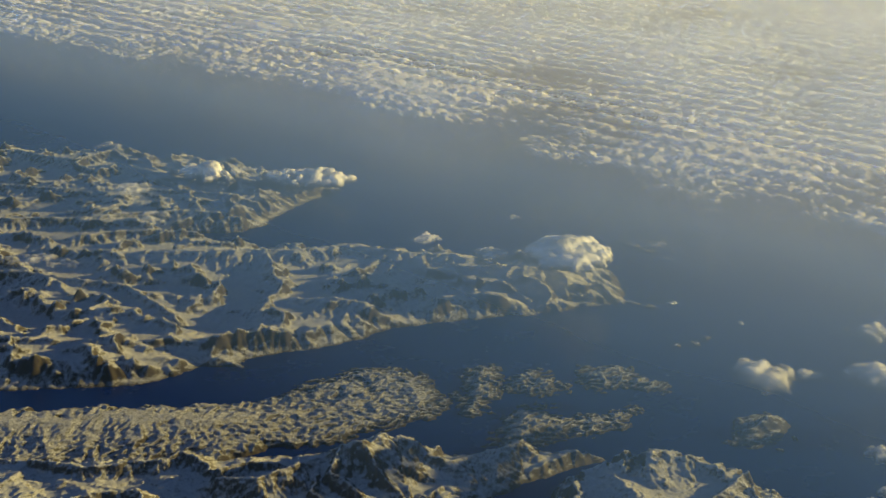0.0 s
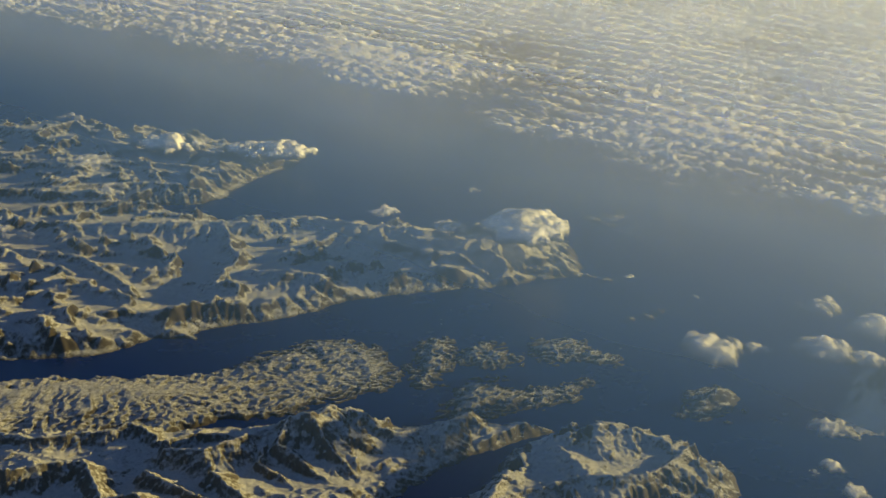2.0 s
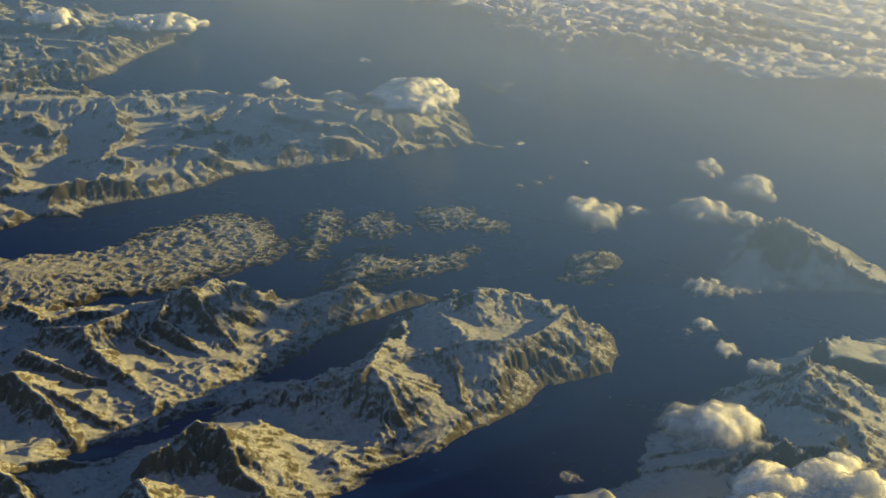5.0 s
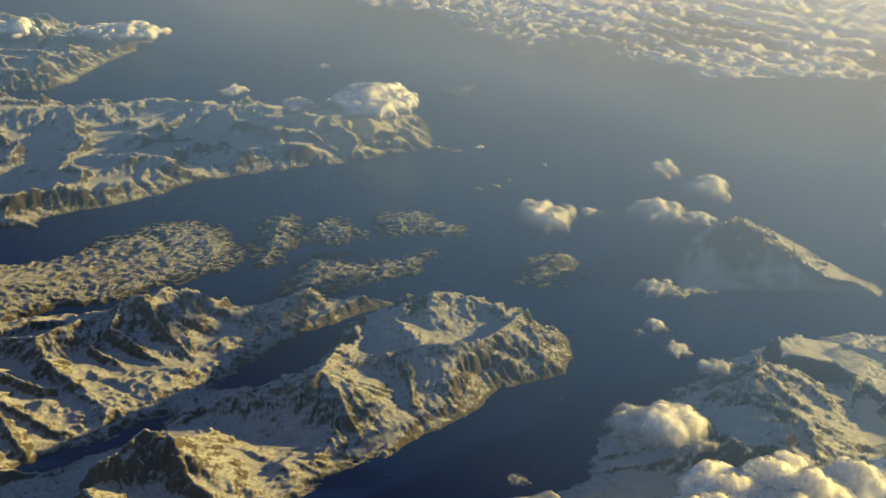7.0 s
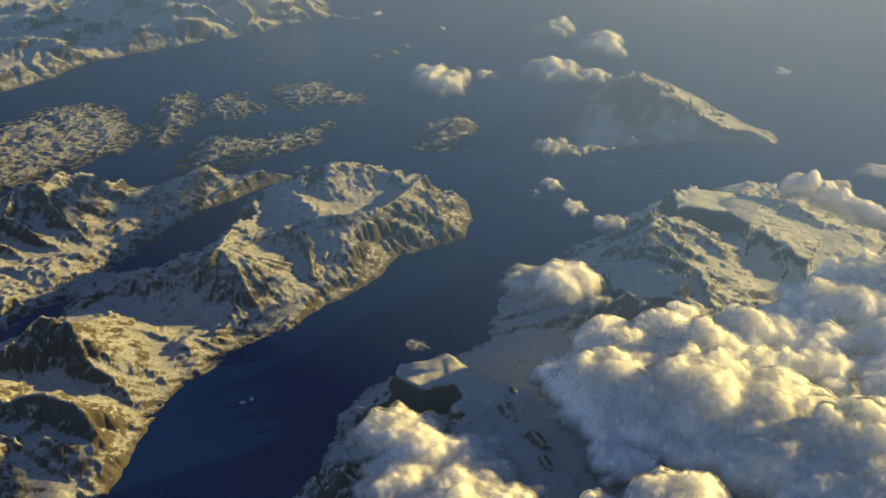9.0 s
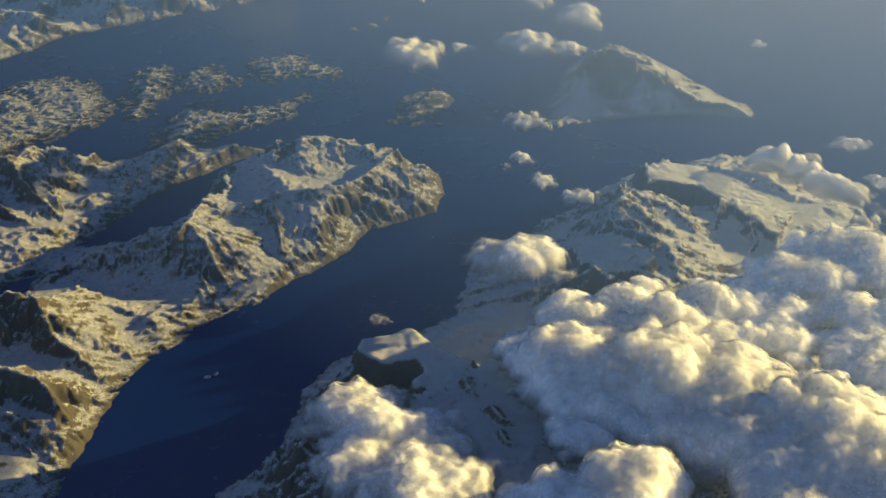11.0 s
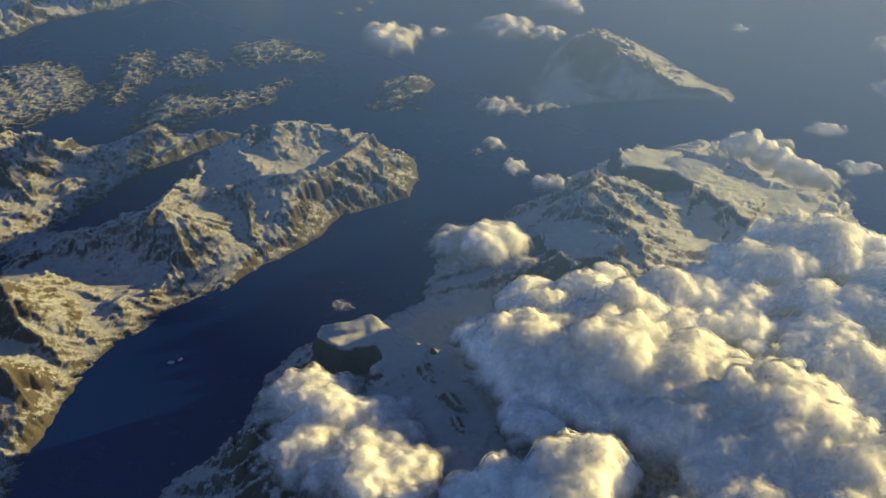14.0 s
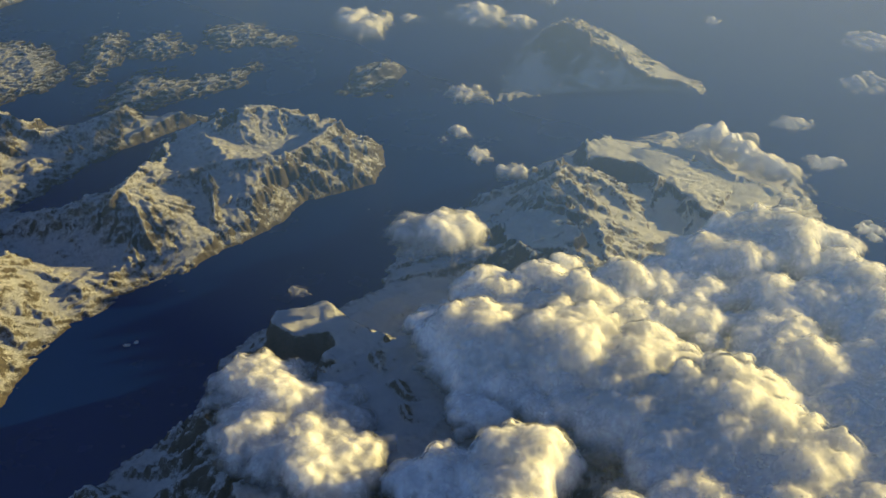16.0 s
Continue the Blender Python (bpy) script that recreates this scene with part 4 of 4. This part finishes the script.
west = strewn([(30.3, 132.3), (33.3, 135.1), (36.4, 134.6), (40.3, 130.1), (43.9, 126.9), (45.1, 122.7), (45.1, 116.0), (42.7, 110.8), (39.0, 111.4), (34.4, 115.8), (30.5, 123.0)], 60, 1.7, 3.2, 11.4, 13.6)
cumulus("cloud", "soft white cloud draped over the shore of the massif", west, 10.2, 0.22, 33, group="single clouds", edge=2.8, fray=1.6, dense=0.8, loose=1.4)
east = crest([(96.4, 183, 14.6), (98.5, 181.5, 15.0), (101.3, 178, 14.8), (102.9, 173, 14.4), (106, 169.5, 13.6), (107.6, 164, 13.0), (103, 160, 13.2), (99, 157, 13.4)], 170, 0.35, 1.15, 4.5, 1.2)
cumulus("cloud", "ragged white cloud caught on the mountain's back", east, 11.4, 0.16, 39, group="single clouds", edge=2.4, fray=1.6, bite=1.6, dense=0.9)

rng.seed(23)
SINGLES = [
    (78.5, 257, 10, 3.0, 3.5, 2.2, 8), (52.9, 225, 14, 4.0, 4.5, 2.8, 14), (62, 231.5, 12, 3.0, 2.0, 1.2, 8), (72.9, 229.4, 12.5, 4.6, 4, 2.6, 16), (79, 228, 12, 2.6, 2.2, 1.4, 7),
    (84.4, 242.5, 11.5, 4, 4.5, 2.4, 12), (66.9, 203, 11, 2.4, 2.4, 1.4, 7), (63.8, 192, 10, 1.8, 2.0, 1.0, 6), (66.5, 187, 8.5, 1.6, 1.8, 0.9, 6), (70, 181.5, 8.5, 2.2, 2.4, 1.4, 8),
    (57, 157, 13.0, 5.0, 4.5, 3.0, 18), (27.2, 307, 8.5, 9, 11, 3.4, 44), (11, 311, 6.5, 3, 4, 2.2, 9),
    (-35.5, 382, 4.5, 12, 7, 3.0, 22), (-63, 385, 4.5, 8, 7, 3.4, 14)]
FAINT = [
    (-4, 323, 6.5, 2.4, 3.2, 2.0, 8),
    (39.5, 154.3, 8, 1.2, 1.4, 0.35, 8),
    (-86.8, 304.3, 5.6, 9, 4, 1.4, 10), (-79.5, 366, 5, 5, 5, 1.6, 8), (-69.6, 341, 5, 4, 5, 1.4, 8), (-96.4, 413.5, 5, 4, 3, 1.2, 5), (16.5, 334, 9, 1.2, 2.0, 0.7, 4), (8, 334, 9, 1.6, 1.2, 0.4, 4),
    (20.4, 393, 9, 1.6, 1.2, 0.4, 4), (136, 217, 10, 4, 4, 1.6, 8), (129, 201, 10, 3.5, 4, 1.6, 8), (114.5, 190, 9, 3, 2.5, 1.0, 6), (114.8, 177, 9, 2, 3, 1.2, 6),
    (113, 156, 10, 1.8, 2.2, 1.4, 6), (113, 229.5, 10, 1.2, 1.8, 0.8, 4), (47.6, 319, 8, 3, 2.5, 0.4, 5), (62, 192, 9, 1.0, 1.0, 0.5, 4), (61, 357.5, 9, 3.5, 2.5, 0.9, 8), (65, 344, 9, 2.5, 1.6, 0.6, 5)]
for px, py, z, rx, ry, h, n in SINGLES:
    cumulus("cloud", "small sunlit cumulus cloud hanging over the coast", heap(px, py, z, rx, ry, h, int(n * (1.6 if rx < 6 else 2.2)), size=0.7 if rx < 6 else 0.36), z, max(0.12, min(0.3, 0.05 * rx)), int(px * 7) % 97, group="single clouds", edge=(1.0 if rx < 6 else 0.45) * h, fray=min(1.8, 0.42 * rx), loose=1.3 if rx < 6 else 0.7, bite=0.5 * h if rx < 6 else 0.0, dense=0.95 if rx < 6 else 1.3)
for px, py, z, rx, ry, h, n in FAINT:
    cumulus("cloud", "thin torn scrap of white cloud", heap(px, py, z, rx, ry, 0.7 * h, 2 * n), z, max(0.1, min(0.3, 0.06 * rx)), int(px * 11) % 89, group="single clouds", edge=0.3 + 0.2 * min(rx, 5), solid=False, fray=min(1.4, 0.4 * rx), bite=0.15 * min(rx, 5))


# skerries and drifting ice
def floe(name, label, px, py, wide, high, mat, seed, group):
    """A low, uneven lump that stands out of the water."""
    bm = bmesh.new()
    bmesh.ops.create_icosphere(bm, subdivisions=3, radius=1.0)
    for v in bm.verts:
        n = noise.fractal(v.co * 1.7 + Vector((seed * 3.1, 0, 0)), 1.0, 2.0, 4)
        v.co *= 1.0 + 0.45 * n
        v.co = Vector((v.co.x * wide * 1.3, v.co.y * wide * 0.8, v.co.z * high))
    me = bpy.data.meshes.new(name)
    bm.to_mesh(me)
    bm.free()
    me.materials.append(mat)
    ob = tagged(new(name, me), label, name.replace("_", " "), group)
    ob.matrix_world = pose(px, py, high * 0.2, 0, 0, seed * 57)
    return ob


def ice_material():
    m, nodes, links, out = material("glacier_ice")
    geo = nodes.new("ShaderNodeNewGeometry")
    b = nodes.new("ShaderNodeBsdfPrincipled")
    links.new(ramp_node(nodes, links, noise_node(nodes, links, geo.outputs["Position"], 2.0), [(0.3, (0.62, 0.70, 0.78)), (0.7, (0.84, 0.87, 0.90))]), b.inputs["Base Color"])
    b.inputs["Roughness"].default_value = 0.5
    links.new(b.outputs["BSDF"], out.inputs["Surface"])
    return m


ICE = ice_material()
for k, (px, py, wide) in enumerate([(17.6, 157.0, 0.35), (18.7, 157.5, 0.30), (61.8, 289.3, 0.7), (85.7, 367.6, 1.2), (60.1, 326.1, 1.1), (61.3, 317.9, 0.9), (53.1, 332.0, 1.4), (49.4, 301.1, 1.0)]):
    floe("iceberg", "small white iceberg adrift on dark water", px, py, wide, 0.10 + 0.15 * wide, ICE, k, "icebergs")
for k, (px, py, wide) in enumerate([(52.5, 347.8, 1.8), (45.7, 342.7, 2.2), (49, 338, 1.6), (53.2, 279.9, 0.9), (50.4, 276.5, 1.2), (44.2, 297.9, 1.0), (46.5, 275, 1.0), (60.5, 232.3, 0.5), (57, 227.5, 0.5)]):
    floe("skerry", "low wave-washed rock dusted with snow", px, py, wide, 0.35, SKERRY, k + 20, "skerries")


# the deck over the open sea, in long streets
def deck():
    X, Y = np.meshgrid(np.arange(-260, 330, 0.95), np.arange(318, 860, 0.95))
    EDGE = [(-520, 800), (-174, 577), (-123, 545), (-52, 498), (-12, 447), (18, 419), (40, 387), (61, 357), (101, 328), (140, 300), (700, 250), (700, 1400), (-520, 1400)]
    d = to_outline(X, Y, EDGE) + 16 * fbm(X * 0.025, Y * 0.025, 8, 4) + 15
    ux, uy = math.cos(radians(STREET)), math.sin(radians(STREET))
    along, over = X * ux + Y * uy, -X * uy + Y * ux
    over = over + 10 * fbm(X * 0.012, Y * 0.012, 4, 3) + 2.2 * fbm(X * 0.07, Y * 0.07, 6, 3)
    street = 0.5 + 0.5 * np.cos(2 * np.pi * over / 10.5)
    puff = 1 - billow(along * 0.13, over * 0.22, 14, 3, 0.7)
    small = 1 - billow(along * 0.32, over * 0.45, 34, 2, 0.6)
    broad = fbm(X * 0.016, Y * 0.016, 29, 3)
    full = smooth(0, 70, d)
    Z = 1.0 * (street - 0.45) * (0.15 + 0.85 * full) + 2.6 * (puff - 0.62) + 2.0 * (small - 0.62) + 2.2 * broad + 0.55 * full - 0.1
    Z = np.where(d < 0, -2.0, Z - 3.2 * (1 - smooth(0, 16, d)))
    cover = smooth(-0.2, 0.45, Z) * 1.3 - 0.2
    Z = 2.1 * np.tanh(Z / 1.7)
    me = grid_mesh("cloud_deck", X, Y, 9 + np.maximum(Z, -0.3), cover > -0.19, DECK, cover)
    return tagged(new("cloud_deck", me), "broken deck of pale clouds in long streets over the sea", "clouds", kind="stuff")


STREET = -43.0
deck()
